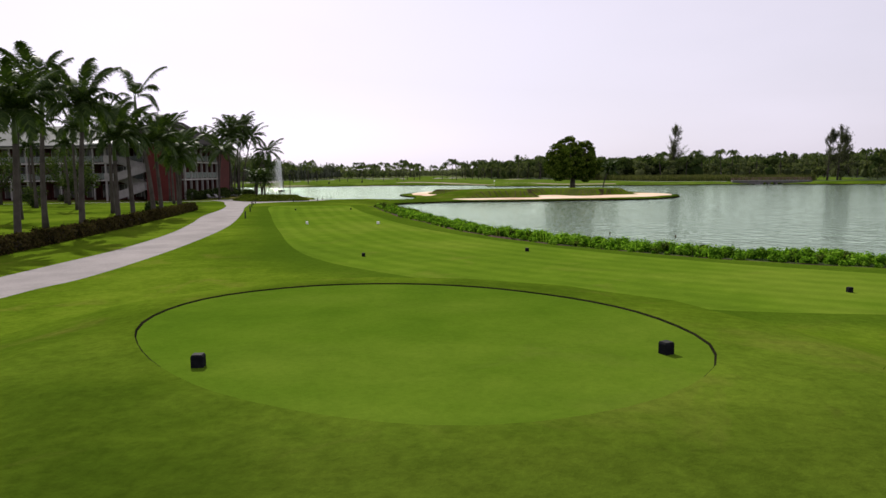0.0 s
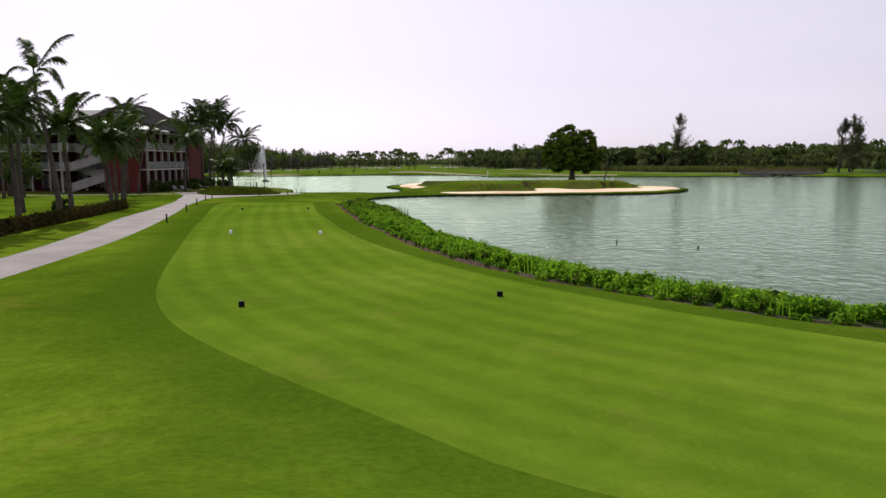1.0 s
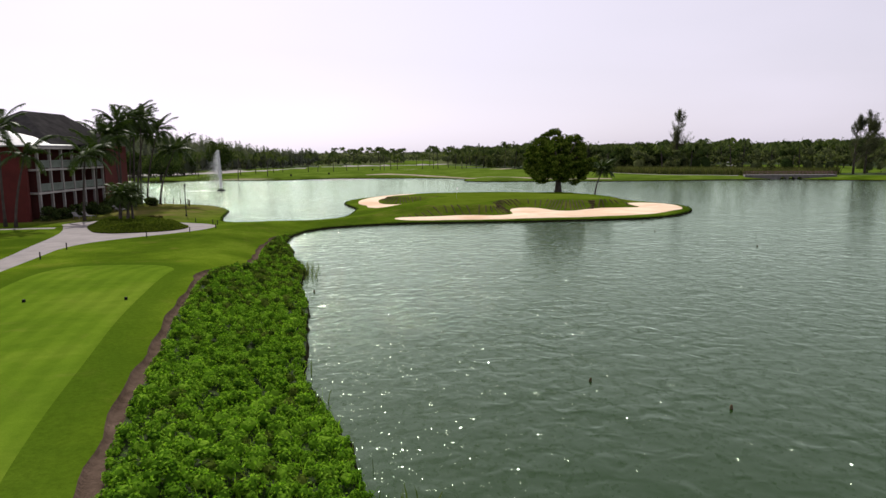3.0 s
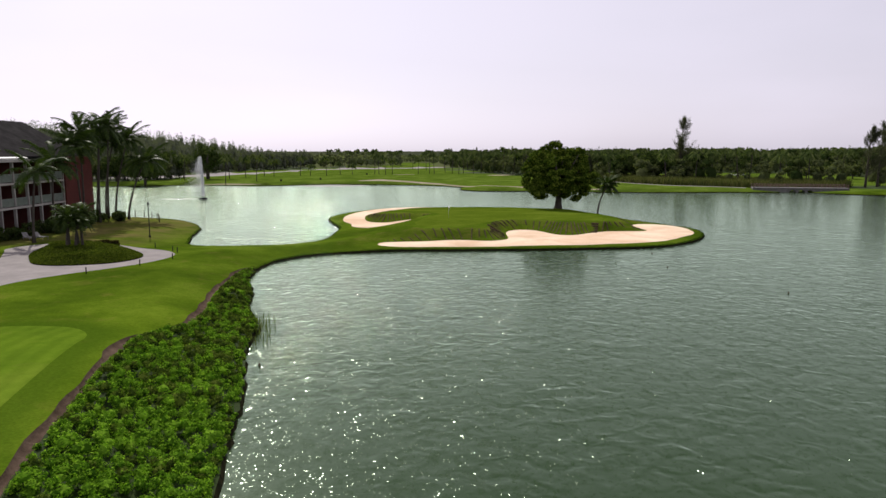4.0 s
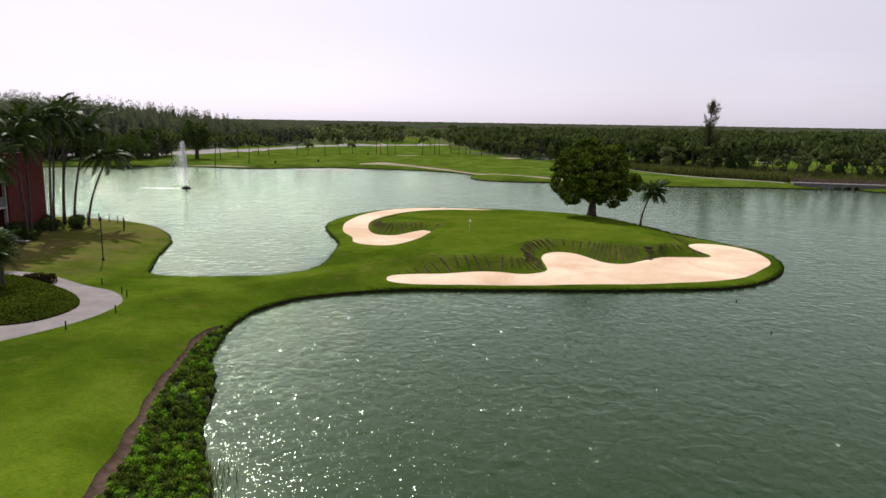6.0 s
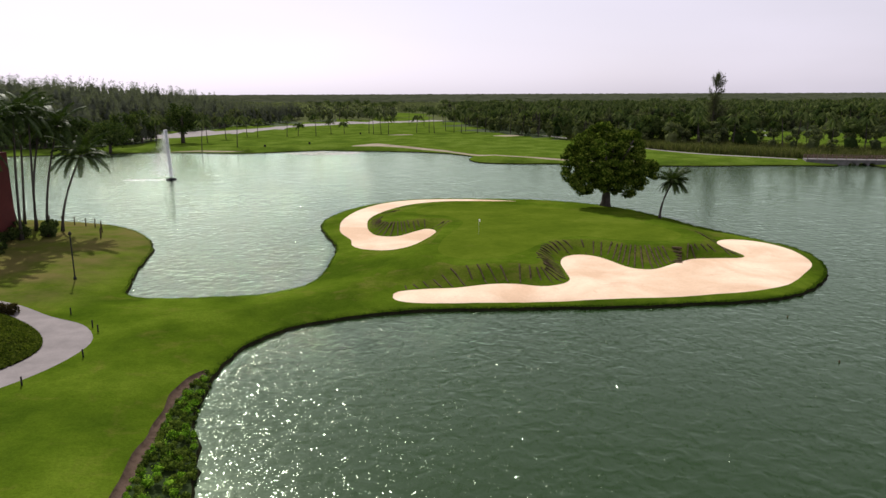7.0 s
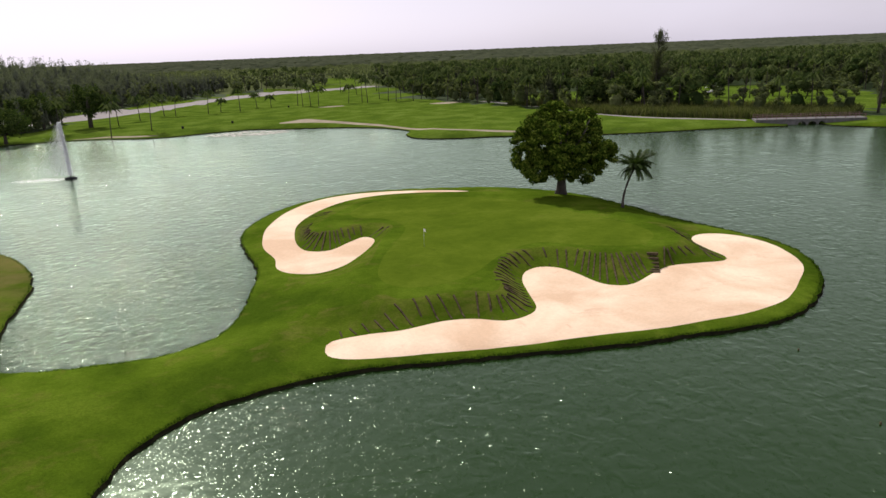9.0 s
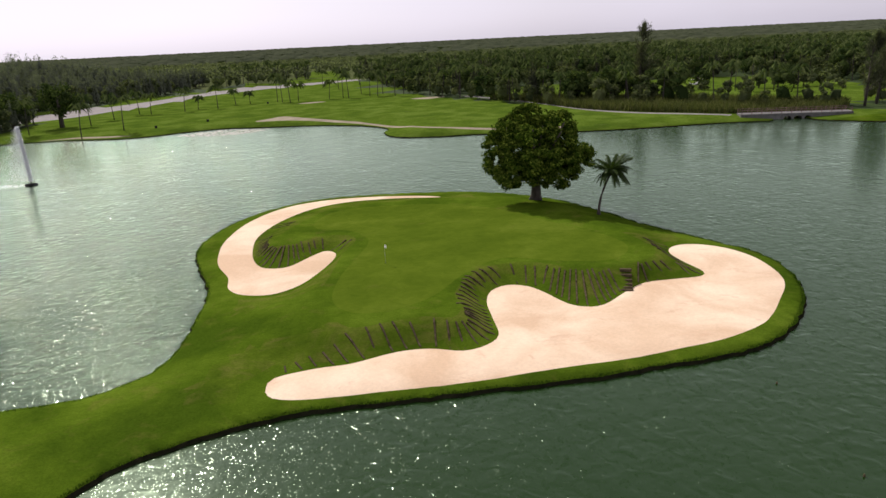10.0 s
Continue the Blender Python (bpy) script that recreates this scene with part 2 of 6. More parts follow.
    l.new(body.outputs[0], mixed.inputs[1])
    l.new(gloss.outputs[0], mixed.inputs[2])
    l.new(mixed.outputs[0], n["Material Output"].inputs["Surface"])
    n.remove(b)


M_WATER = material("lake_water", lake_water)
# ---- mesh helpers ----
from mathutils import geometry

rng = np.random.default_rng(7)


def mesh_of(name, verts, faces, mats, index=None, smooth=False):
    """A mesh from arrays: verts (n, 3), faces (m, 3 or 4)."""
    verts, faces = np.asarray(verts, np.float32), np.asarray(faces, np.int32)
    me = bpy.data.meshes.new(name)
    me.vertices.add(len(verts))
    me.vertices.foreach_set("co", verts.ravel())
    k = faces.shape[1]
    me.loops.add(faces.size)
    me.loops.foreach_set("vertex_index", faces.ravel())
    me.polygons.add(len(faces))
    me.polygons.foreach_set("loop_start", np.arange(len(faces), dtype=np.int32) * k)
    for m in mats:
        me.materials.append(m)
    if index is not None:
        me.polygons.foreach_set("material_index", np.asarray(index, np.int32))
    me.polygons.foreach_set("use_smooth", np.full(len(faces), smooth))
    me.update(calc_edges=True)
    return me


def spline(points, step=1.0, closed=True):
    """A smooth line through the points of the plan, about step metres between its places."""
    p = np.array(points, float)
    n = len(p)
    out = []
    for i in range(n if closed else n - 1):
        a, b, c, d = (p[(i + k) % n] if closed else p[min(max(i + k, 0), n - 1)] for k in (-1, 0, 1, 2))
        m = max(1, int(np.ceil(np.linalg.norm(c - b) / step)))
        for t in np.arange(m) / m:
            out.append(0.5 * (2 * b + (c - a) * t + (2 * a - 5 * b + 4 * c - d) * t * t + (3 * b - a - 3 * c + d) * t ** 3))
    if not closed:
        out.append(p[-1])
    return np.array(out)


def distance(q, line, closed=True):
    """The distance of each place q (n, 2) from a line."""
    a = line if closed else line[:-1]
    b = np.roll(line, -1, 0) if closed else line[1:]
    best = np.full(len(q), 1e9)
    for s in range(0, len(q), 4000):
        x = q[s:s + 4000, None, :]
        ab = b - a
        t = np.clip(((x - a) * ab).sum(2) / np.maximum((ab * ab).sum(1), 1e-9), 0, 1)
        best[s:s + 4000] = np.sqrt((((a + t[..., None] * ab) - x) ** 2).sum(2).min(1))
    return best


def inside(q, line):
    a, b = line, np.roll(line, -1, 0)
    res = np.zeros(len(q), bool)
    for s in range(0, len(q), 4000):
        x, y = q[s:s + 4000, 0:1], q[s:s + 4000, 1:2]
        cross = ((a[:, 1] > y) != (b[:, 1] > y)) & (x < (b[:, 0] - a[:, 0]) * (y - a[:, 1]) / (b[:, 1] - a[:, 1] + 1e-12) + a[:, 0])
        res[s:s + 4000] = cross.sum(1) % 2 == 1
    return res


def smooth01(x):
    x = np.clip(x, 0, 1)
    return x * x * (3 - 2 * x)


def value_noise(q, scale, seed=0):
    """Smooth noise of the plan, -1 to 1."""
    out = np.zeros(len(q))
    g = np.random.default_rng(seed)
    for k in range(6):
        a, ph = g.uniform(0, 2 * np.pi), g.uniform(0, 2 * np.pi)
        f = g.uniform(0.6, 1.7) * 2 * np.pi / scale
        out += np.sin((q[:, 0] * np.cos(a) + q[:, 1] * np.sin(a)) * f + ph)
    return out / 4


# ---- the plan ----
NEAR_BANK = [(30, 23.4), (20, 26.8), (14.4, 29.6), (10.2, 33.2), (7.3, 37.4), (5.6, 41.2), (4.4, 45.2), (3.2, 49.2), (1.4, 53.6), (0.3, 60), (-0.8, 66.6), (-2.4, 73.2), (-2.9, 78), (-4.9, 83.6), (-6.0, 88.9), (-7.4, 93.2), (-8.0, 98.5), (-7.4, 103.3)]
ISLAND_SOUTH = [(-5.2, 106.8), (-1.2, 109.0), (2.7, 110.4), (5.8, 110.6), (9.5, 110.6), (14.4, 110.8), (19.3, 110.8), (24.8, 111.4), (29.5, 111.9), (32.6, 112.9), (35.1, 114.5), (37.6, 117.2), (39.9, 120.4), (41.5, 124.2), (42.2, 128.2)]
ISLAND_NORTH = [(41.4, 131.7), (39.8, 135.0), (38, 138.8), (36.4, 142.4), (35.2, 146.4), (33.6, 151), (31.2, 156), (27.4, 160.3), (22.4, 163.3), (18, 164.8), (12.9, 165.6), (5.8, 166), (1, 164.6), (-2.2, 162), (-5, 158.6), (-7, 154), (-8.3, 148.5), (-8, 143.3)]
COVE = [(-6.3, 137), (-5.0, 132.5), (-4.8, 127), (-4.9, 122), (-5.9, 117.6), (-8.6, 115.3), (-12, 114.5), (-16, 114.3), (-19.5, 115.3), (-21, 119.5), (-22.3, 124.8), (-24, 132.6), (-27, 138.8), (-30.4, 143.2), (-35, 146.8), (-40, 148.8), (-47, 150.4), (-62, 150), (-85, 148), (-112, 152), (-136, 170)]
FAR_SHORE = [(-142, 202), (-126, 232), (-104, 244), (-88, 249), (-73, 254), (-60, 254.5), (-47, 251), (-40, 252), (-32, 256.5), (-23, 259.5), (-14, 257), (0, 253.5), (10.5, 247), (16.4, 238), (15.3, 230), (17.2, 222.6), (24, 219), (35, 218), (55, 212.5), (68, 211.5), (81, 211.5), (89, 210.6), (93.2, 210), (95.2, 213.4), (98, 217.5), (101.2, 213), (101.6, 207), (105, 202.6), (112, 197.6), (126, 191), (146, 182), (168, 162), (176, 120), (152, 64), (112, 32), (66, 21)]
LAKE = spline(NEAR_BANK + ISLAND_SOUTH + ISLAND_NORTH + COVE + FAR_SHORE, 0.8)
# a ragged edge, where turf has slipped into the water
LAKE = LAKE + np.random.default_rng(2).uniform(-0.13, 0.13, LAKE.shape)

SAND_BIG = [(1.6, 113.4), (2.0, 114.6), (4.4, 115.3), (6.6, 115.5), (9.4, 116.5), (11.6, 116.5), (13.6, 115.7), (15.2, 116.2), (16.3, 117.6), (16.5, 120.6), (16.7, 123.6), (17.5, 125.9), (19.0, 126.9), (20.5, 126.2), (21.4, 124.5), (22.3, 122), (23.3, 121), (24.8, 121), (27.4, 123.2), (29.4, 124.6), (31.8, 124.8), (34.2, 124.9), (34.9, 126), (34.6, 128.4), (34.5, 131), (35.2, 132.6), (36.6, 133.3), (38.3, 132.8), (39.9, 131), (40.7, 128), (40.3, 124.2), (39.2, 121.6), (37, 118.8), (35.1, 116.6), (33.2, 115), (30, 113.6), (26.5, 112.9), (22.6, 112.3), (19, 112.1), (15.5, 111.8), (12.2, 111.6), (9, 111.6), (4.6, 111.6), (2.6, 111.8), (1.8, 112.4)]
SAND_SMALL = [(18.2, 160.6), (12.7, 161.8), (7.1, 161.8), (2.6, 159.4), (-0.7, 154.4), (-2.6, 148), (-2.5, 141.9), (-1.6, 138), (-0.4, 136.7), (1.3, 136.8), (3, 139.2), (4.4, 140.8), (5.4, 139.8), (5.2, 137.6), (3.8, 133.8), (2.4, 131.2), (0.4, 129.7), (-1.9, 130.2), (-3.3, 132.1), (-3.8, 135.2), (-5.2, 139), (-5.8, 142.6), (-5.9, 147.8), (-4.5, 155), (-1.2, 160.8), (3.5, 163.5), (9.3, 163.8), (15.6, 162.3)]
MOUND = [(6.4, 118.8), (9.6, 119.0), (11.6, 119.3), (13.4, 118.7), (14.3, 120.4), (14.3, 123.4), (16.4, 127.3), (19.6, 129.2), (22.2, 128.4), (23.8, 126.8), (25.8, 126), (28, 125.9), (30.6, 127), (32.2, 129), (32.4, 132.4), (31.4, 137), (30.6, 143), (29.4, 150), (25, 155.4), (18, 158), (11, 158.4), (5.2, 156.8), (1.6, 150.4), (-0.2, 144.4), (-0.7, 140.8), (1.6, 141.3), (4.2, 143.3), (6.6, 142.8), (7.4, 140.4), (6.2, 136), (5.2, 130), (4.4, 124.4)]
PUTTING = [(3.4, 151), (6, 155.2), (12.3, 156), (19, 153.6), (24, 148.4), (27.4, 140), (30.2, 134.6), (30.4, 130.4), (27.8, 127.6), (24, 128.4), (19.8, 130.6), (16, 127.8), (12.6, 123.0), (9.4, 120.9), (6.8, 121.2), (5.4, 124), (6, 129.4), (7.4, 134.4), (8.6, 140), (7, 144.4), (3.6, 146.6)]
TEE_OVAL = [(-4.84, 9.73), (-4.96, 11.08), (-4.47, 12.24), (-3.25, 13.04), (-1.77, 13.16), (-0.36, 12.67), (0.86, 11.63), (1.6, 10.47), (1.9, 9.12), (1.78, 8.2), (1.35, 7.4), (0.43, 6.61), (-0.79, 6.24), (-1.9, 6.48), (-3.06, 7.16), (-4.1, 8.32)]
TEE_LONG = [(17, 14.6), (10, 15.4), (5.6, 16), (2.2, 17.6), (0.2, 19.5), (-2.7, 22.6), (-4.6, 25), (-6.2, 28), (-7.6, 32), (-9, 37), (-11.2, 45), (-13.6, 54.5), (-16.6, 66.5), (-16.8, 71.6), (-14.5, 73.2), (-11.4, 73), (-9.6, 71.2), (-9.2, 68.4), (-7.2, 58.5), (-5.4, 51.5), (-3.7, 45.2), (-1.9, 39.9), (0.6, 34.4), (3.3, 29.8), (6.6, 25.6), (11, 21.8), (17, 18.4), (26, 16)]
DIRT_IN = [(24, 18.7), (17, 20.5), (12.6, 22.3), (9.5, 24.3), (7.2, 26.3), (5.3, 28.5), (3.5, 30.9), (1.5, 34.3), (0.3, 37.6), (-0.8, 41), (-2.4, 46.6), (-4.7, 55.9), (-6.6, 64.9), (-7.4, 68.4), (-7.7, 70.4), (-7.45, 71.8), (-6.9, 73.2), (-6.6, 75.6), (-6.9, 78.6), (-7.7, 82.4), (-8.4, 86.8), (-8.85, 90.4), (-9.25, 93.8), (-9.45, 96.4), (-9.2, 98.2), (-8.7, 99.3)]
DIRT_OUT = [(-8.55, 99.0), (-8.75, 97.4), (-8.85, 95.6), (-8.7, 93.1), (-8.35, 90.4), (-7.95, 87.0), (-7.3, 83.2), (-6.45, 79), (-6.15, 76.4), (-6.3, 74.6), (-6.75, 73.2), (-7.1, 71.6), (-7.15, 70.4), (-6.75, 68.4), (-6.1, 64.6), (-4.2, 55.7), (-2.0, 46.8), (-0.25, 41), (0.75, 37.7), (1.85, 34.65), (3.68, 31.05), (5.4, 28.62), (7.28, 26.4), (9.57, 24.4), (12.65, 22.42), (17.05, 20.62), (24.05, 18.85)]
PATH_EAST = [(-11.4, -30), (-12.2, 8), (-12.2, 19), (-11.8, 22), (-11.8, 26), (-12.2, 32.4), (-13.2, 41), (-14.7, 49), (-17.2, 60), (-18.8, 66.4), (-21, 76), (-22.6, 83), (-22.3, 87.4), (-20.5, 91), (-18.7, 93.6), (-17.1, 96.8), (-16.4, 100), (-16.7, 103), (-18.7, 106), (-21.8, 108), (-26, 111.2), (-30, 112.8), (-33.6, 111.4)]
PATH_WEST = [(-35, 107.6), (-33.6, 104.6), (-31, 99.4), (-28.9, 94), (-26.2, 85), (-23.5, 76.6), (-20.4, 65), (-18.7, 54.4), (-16.9, 46.6), (-15.3, 38.4), (-14.5, 31), (-14.5, 26), (-14.6, 20), (-14.8, 8), (-14, -30)]
BED = [(-28.4, 99.6), (-26.4, 96.6), (-24.2, 95.5), (-21.5, 95.9), (-19.5, 97.4), (-18.9, 100.6), (-20.2, 103.6), (-23, 106.6), (-27, 109.4), (-30.2, 109.4), (-31, 106), (-30, 102.6)]
CANAL = [(-120, 284), (-94, 298), (-76, 317), (-64, 334), (-52, 358), (-41, 386), (-25, 411), (-5, 428), (14, 444), (14, 452), (-8, 448), (-31, 434), (-50, 418), (-64, 384), (-78, 356), (-92, 336), (-112, 316), (-130, 300)]
FAR_SAND = [(-16, 263.4), (-13, 268), (-9.5, 272), (-5, 267), (1, 259.6), (11, 250.6), (18.4, 239.4), (24.4, 229.6), (36, 222.9), (54, 217.0), (54, 215.8), (35, 221.6), (23.6, 228), (17.4, 238.2), (10.4, 249.2), (0, 257.6), (-8, 261.6)]
FAR_SAND_WEST = [(-66, 255.6), (-58, 256.6), (-50, 254.6), (-44, 253.2), (-50, 253.2), (-58, 255.4)]
FAR_TRACK = [(44, 300), (47.6, 294), (57.6, 272), (63.6, 246), (69.6, 234.6), (78.6, 224.4), (87.4, 216), (88.6, 217.2), (80, 226), (71.2, 236), (65.4, 247), (59.4, 273), (49.4, 295.4), (46, 301)]
FAR_SAND_EAST = [(28, 303), (34, 305), (39, 302), (33, 299)]
FAR_SAND_MID = [(-8, 309), (-2, 313), (1, 310), (-4, 306)]
WOODLAND = [(-260, 250), (-140, 253), (-110, 258), (-92, 264), (-80, 271), (-80, 292), (-92, 314), (-100, 334), (-88, 352), (-75, 394), (-57, 428), (-32, 448), (-10, 462), (-14, 520), (-30, 566), (4, 572), (16, 470), (22, 400), (27, 340), (34, 306), (46, 290), (53, 272), (60, 262), (66, 252), (88, 238), (100, 228), (112, 216), (126, 204), (180, 190), (300, 160)]
GLADE = [(50, 297), (60, 280), (71, 268), (86, 258), (92, 244), (102, 232), (118, 224), (136, 230), (150, 252), (158, 280), (150, 314), (126, 326), (104, 318), (92, 334), (72, 326)]

P = {k: spline(v, s) for k, v, s in (
    ("sand_big", SAND_BIG, 0.7), ("sand_small", SAND_SMALL, 0.7), ("mound", MOUND, 0.8), ("putting", PUTTING, 0.9),
    ("tee_oval", TEE_OVAL, 0.5), ("tee_long", TEE_LONG, 1.0), ("dirt", DIRT_IN + DIRT_OUT, 0.8), ("path", PATH_EAST + PATH_WEST, 1.0),
    ("bed", BED, 0.8), ("canal", CANAL, 4.0), ("far_sand", FAR_SAND, 2.0), ("far_sand_west", FAR_SAND_WEST, 1.6),
    ("far_track", FAR_TRACK, 3.0), ("far_sand_east", FAR_SAND_EAST, 1.6), ("far_sand_mid", FAR_SAND_MID, 1.6))}
ripple = np.arange(len(P["dirt"]))                 # the trodden edge wanders
P["dirt"] = P["dirt"] + np.stack([np.sin(ripple * 1.31) + np.sin(ripple * 0.47 + 2), np.cos(ripple * 0.93) + np.sin(ripple * 1.9)], 1) * 0.055
WOOD_EDGE = np.array(WOODLAND + [(4400, 100), (4400, 4400), (-4400, 4400), (-4400, 200)], float)
WALKWAY = np.array([(-33.6, 103.2), (-80, 98.4), (-80, 97.0), (-33, 101.6)], float)


def offset(line, d):
    """The closed line moved d metres to its inner side."""
    t = np.roll(line, -1, 0) - np.roll(line, 1, 0)
    nrm = np.stack([-t[:, 1], t[:, 0]], 1) / np.maximum(np.linalg.norm(t, axis=1)[:, None], 1e-6)
    area = (line[:, 0] * np.roll(line[:, 1], -1) - np.roll(line[:, 0], -1) * line[:, 1]).sum()
    return line + nrm * d * np.sign(area)


def height(q):
    """The lie of the land, metres over the lake."""
    shore = np.where(inside(q, LAKE), 0, distance(q, LAKE))
    y = q[:, 1]
    base = np.interp(y, [0, 50, 66, 74, 95, 112, 200, 300, 700, 4500], [1.64, 1.64, 1.6, 1.45, 1.1, 0.75, 0.8, 1.2, 1.5, 2.5])
    base = base + value_noise(q, 40, 3) * 0.12 * smooth01((np.abs(q[:, 0] + 3) - 8) / 10) + value_noise(q, 90, 5) * 0.5 * smooth01((y - 262) / 60)
    h = 0.21 + (base - 0.21) * smooth01(shore / 6.5)
    near = (y > 100) & (y < 172) & (q[:, 0] > -12) & (q[:, 0] < 46)
    if near.any():
        p = q[near]
        ins = inside(p, P["mound"])
        dp = np.where(ins, 0, distance(p, P["mound"]))
        sand = np.minimum(distance(p, P["sand_big"]), distance(p, P["sand_small"]))
        on_sand = inside(p, P["sand_big"]) | inside(p, P["sand_small"])
        low = np.minimum(np.where(on_sand, 0, sand), np.maximum(shore[near] - 1.0, 0))
        r = smooth01(low / np.maximum(low + dp, 1e-3))
        top = np.interp(p[:, 1], [118, 128, 140, 158], [1.55, 1.55, 1.38, 0.85]) + value_noise(p, 16, 9) * 0.06
        edge = 0.22 + 0.21 * smooth01(shore[near] / 1.8)
        hm = edge + (top - edge) * r
        hm = np.where(ins, top, np.where(on_sand, edge + 0.10 * np.minimum(sand, 1.2) * 0.5, np.maximum(hm, edge)))
        gate = smooth01((p[:, 0] + 9) / 9)
        h[near] = h[near] * (1 - gate) + hm * gate
    oval = np.where(inside(q, P["tee_oval"]), 0, distance(q, P["tee_oval"]))
    swell = 1 - smooth01((oval - 0.5) / np.where(y < 8, 11.0, 5.2))
    h = h + (2.80 - h) * swell                      # the raised round tee, mown a little lower than its rim
    h = h - 0.02 * (oval < 0.008)
    h = np.where(inside(q, P["canal"]), 0.7, h)
    trod = inside(q, P["dirt"])
    if trod.any():
        h[trod] -= 0.13 * smooth01(distance(q[trod], P["dirt"]) / 0.07)
    wet = inside(q, LAKE)
    if wet.any():
        h[wet] = 0.19 - np.minimum(distance(q[wet], LAKE), 2.0) * 1.7
    return h


def lattice(x0, x1, y0, y1, step):
    x, y = np.meshgrid(np.arange(x0, x1, step), np.arange(y0, y1, step))
    q = np.stack([x.ravel(), y.ravel()], 1) + np.random.default_rng(1).uniform(-0.22, 0.22, (x.size, 2)) * step
    return q


DIRT_BED = offset(P["dirt"], 0.09)
lip = np.arange(len(P["tee_oval"]))[:, None]
TEE_LIP = P["tee_oval"] + (offset(P["tee_oval"], -0.03) - P["tee_oval"]) * (0.8 + 0.12 * np.sin(lip * 1.7) + 0.08 * np.sin(lip * 0.6 + 1))
loops = [LAKE, offset(LAKE, 0.4), *P.values(), DIRT_BED, TEE_LIP, WALKWAY]
fields = [lattice(-48, 48, 2, 104, 1.7), lattice(-12, 45, 104, 168, 1.0), lattice(-60, -12, 104, 152, 2.0)]
mid = lattice(-150, 185, -60, 345, 7.0)
mid = mid[~(((mid[:, 0] > -49) & (mid[:, 0] < 49) & (mid[:, 1] > 1) & (mid[:, 1] < 105)) | ((mid[:, 0] > -61) & (mid[:, 0] < 46) & (mid[:, 1] > 103) & (mid[:, 1] < 169)))]
wide = [lattice(-500, 500, -200, 760, 30), lattice(-4500, 4500, -4500, 4500, 300)]
wide[0] = wide[0][(np.abs(wide[0][:, 0]) > 186) | (wide[0][:, 1] > 345) | (wide[0][:, 1] < -60)]
wide[1] = wide[1][(np.abs(wide[1][:, 0]) > 500) | (wide[1][:, 1] > 760) | (wide[1][:, 1] < -200)]
free = np.vstack(fields + [mid] + wide)
for loop in loops:                              # no free places right beside an edge
    close = (free > loop.min(0) - 1).all(1) & (free < loop.max(0) + 1).all(1)
    idx = np.where(close)[0]
    free = np.delete(free, idx[distance(free[idx], loop) < 0.3], 0)
places, edges = [free], []
start = len(free)
for loop in loops:
    edges += [(start + i, start + (i + 1) % len(loop)) for i in range(len(loop))]
    places.append(loop)
    start += len(loop)
flat, _, tris, _, _, _ = geometry.delaunay_2d_cdt([Vector(p) for p in np.vstack(places)], edges, [], 0, 1e-4, False)
flat = np.array([tuple(p) for p in flat])
tris = np.array([t for t in tris if len(t) == 3])
mids = flat[tris].mean(1)
lie = height(flat)
cloth = np.column_stack([flat, lie])

region = np.zeros(len(tris), int)                # 0: grass of the ground sheet
R = {k: i + 10 for i, k in enumerate(P)}
wet = inside(mids, LAKE)
island = (mids[:, 1] > 112) & (mids[:, 1] < 168) & (mids[:, 0] > -6) & (mids[:, 0] < 43)
sand_near = np.full(len(mids), 1e9)
sand_near[island] = np.minimum(distance(mids[island], P["sand_big"]), distance(mids[island], P["sand_small"]))
mound_in = inside(mids, P["mound"])
region[island & (sand_near < 4.2) & ~mound_in & (lie[tris].min(1) > 0.46)] = 1      # planked slopes
region[(mids[:, 1] > 205)] = 2                                                       # far fairway
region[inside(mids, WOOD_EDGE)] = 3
region[(mids[:, 1] > 445) & (region == 3)] = 5
region[inside(mids, spline(GLADE, 6))] = 2
for k in ("canal", "far_track", "far_sand", "far_sand_west", "far_sand_east", "far_sand_mid", "path"):
    region[inside(mids, P[k])] = R[k]
region[inside(mids, WALKWAY)] = R["path"]
for k in ("bed", "tee_long", "tee_oval", "dirt", "putting", "sand_big", "sand_small"):
    region[inside(mids, P[k])] = R[k]
# the tee rim's shadow line, put in as a near-black ring
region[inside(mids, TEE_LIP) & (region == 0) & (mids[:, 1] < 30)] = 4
# ground under the bank plants darkened: shade in their gaps put into colour
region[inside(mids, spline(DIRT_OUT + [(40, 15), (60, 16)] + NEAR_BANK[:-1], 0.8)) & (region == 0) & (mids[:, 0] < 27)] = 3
# bank wall and bed: dark soil, with the undercut's shade in its colour
region[wet] = 4
region[wet & (distance(mids, LAKE) > 3)] = 4

mow = distance(flat, spline(DIRT_IN, 1.0, False), False)
# painted backlight on the rough: 1 beside the long tee, -1 before the round
backlight = smooth01((flat[:, 1] - 8) / 5) * smooth01((90 - flat[:, 1]) / 20) - smooth01((9 - flat[:, 1]) / 4)
dry_lawn = smooth01((-20 - flat[:, 0]) / 8) * smooth01((flat[:, 1] - 107) / 8) * smooth01((152 - flat[:, 1]) / 4)
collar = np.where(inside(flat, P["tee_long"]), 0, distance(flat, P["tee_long"]))


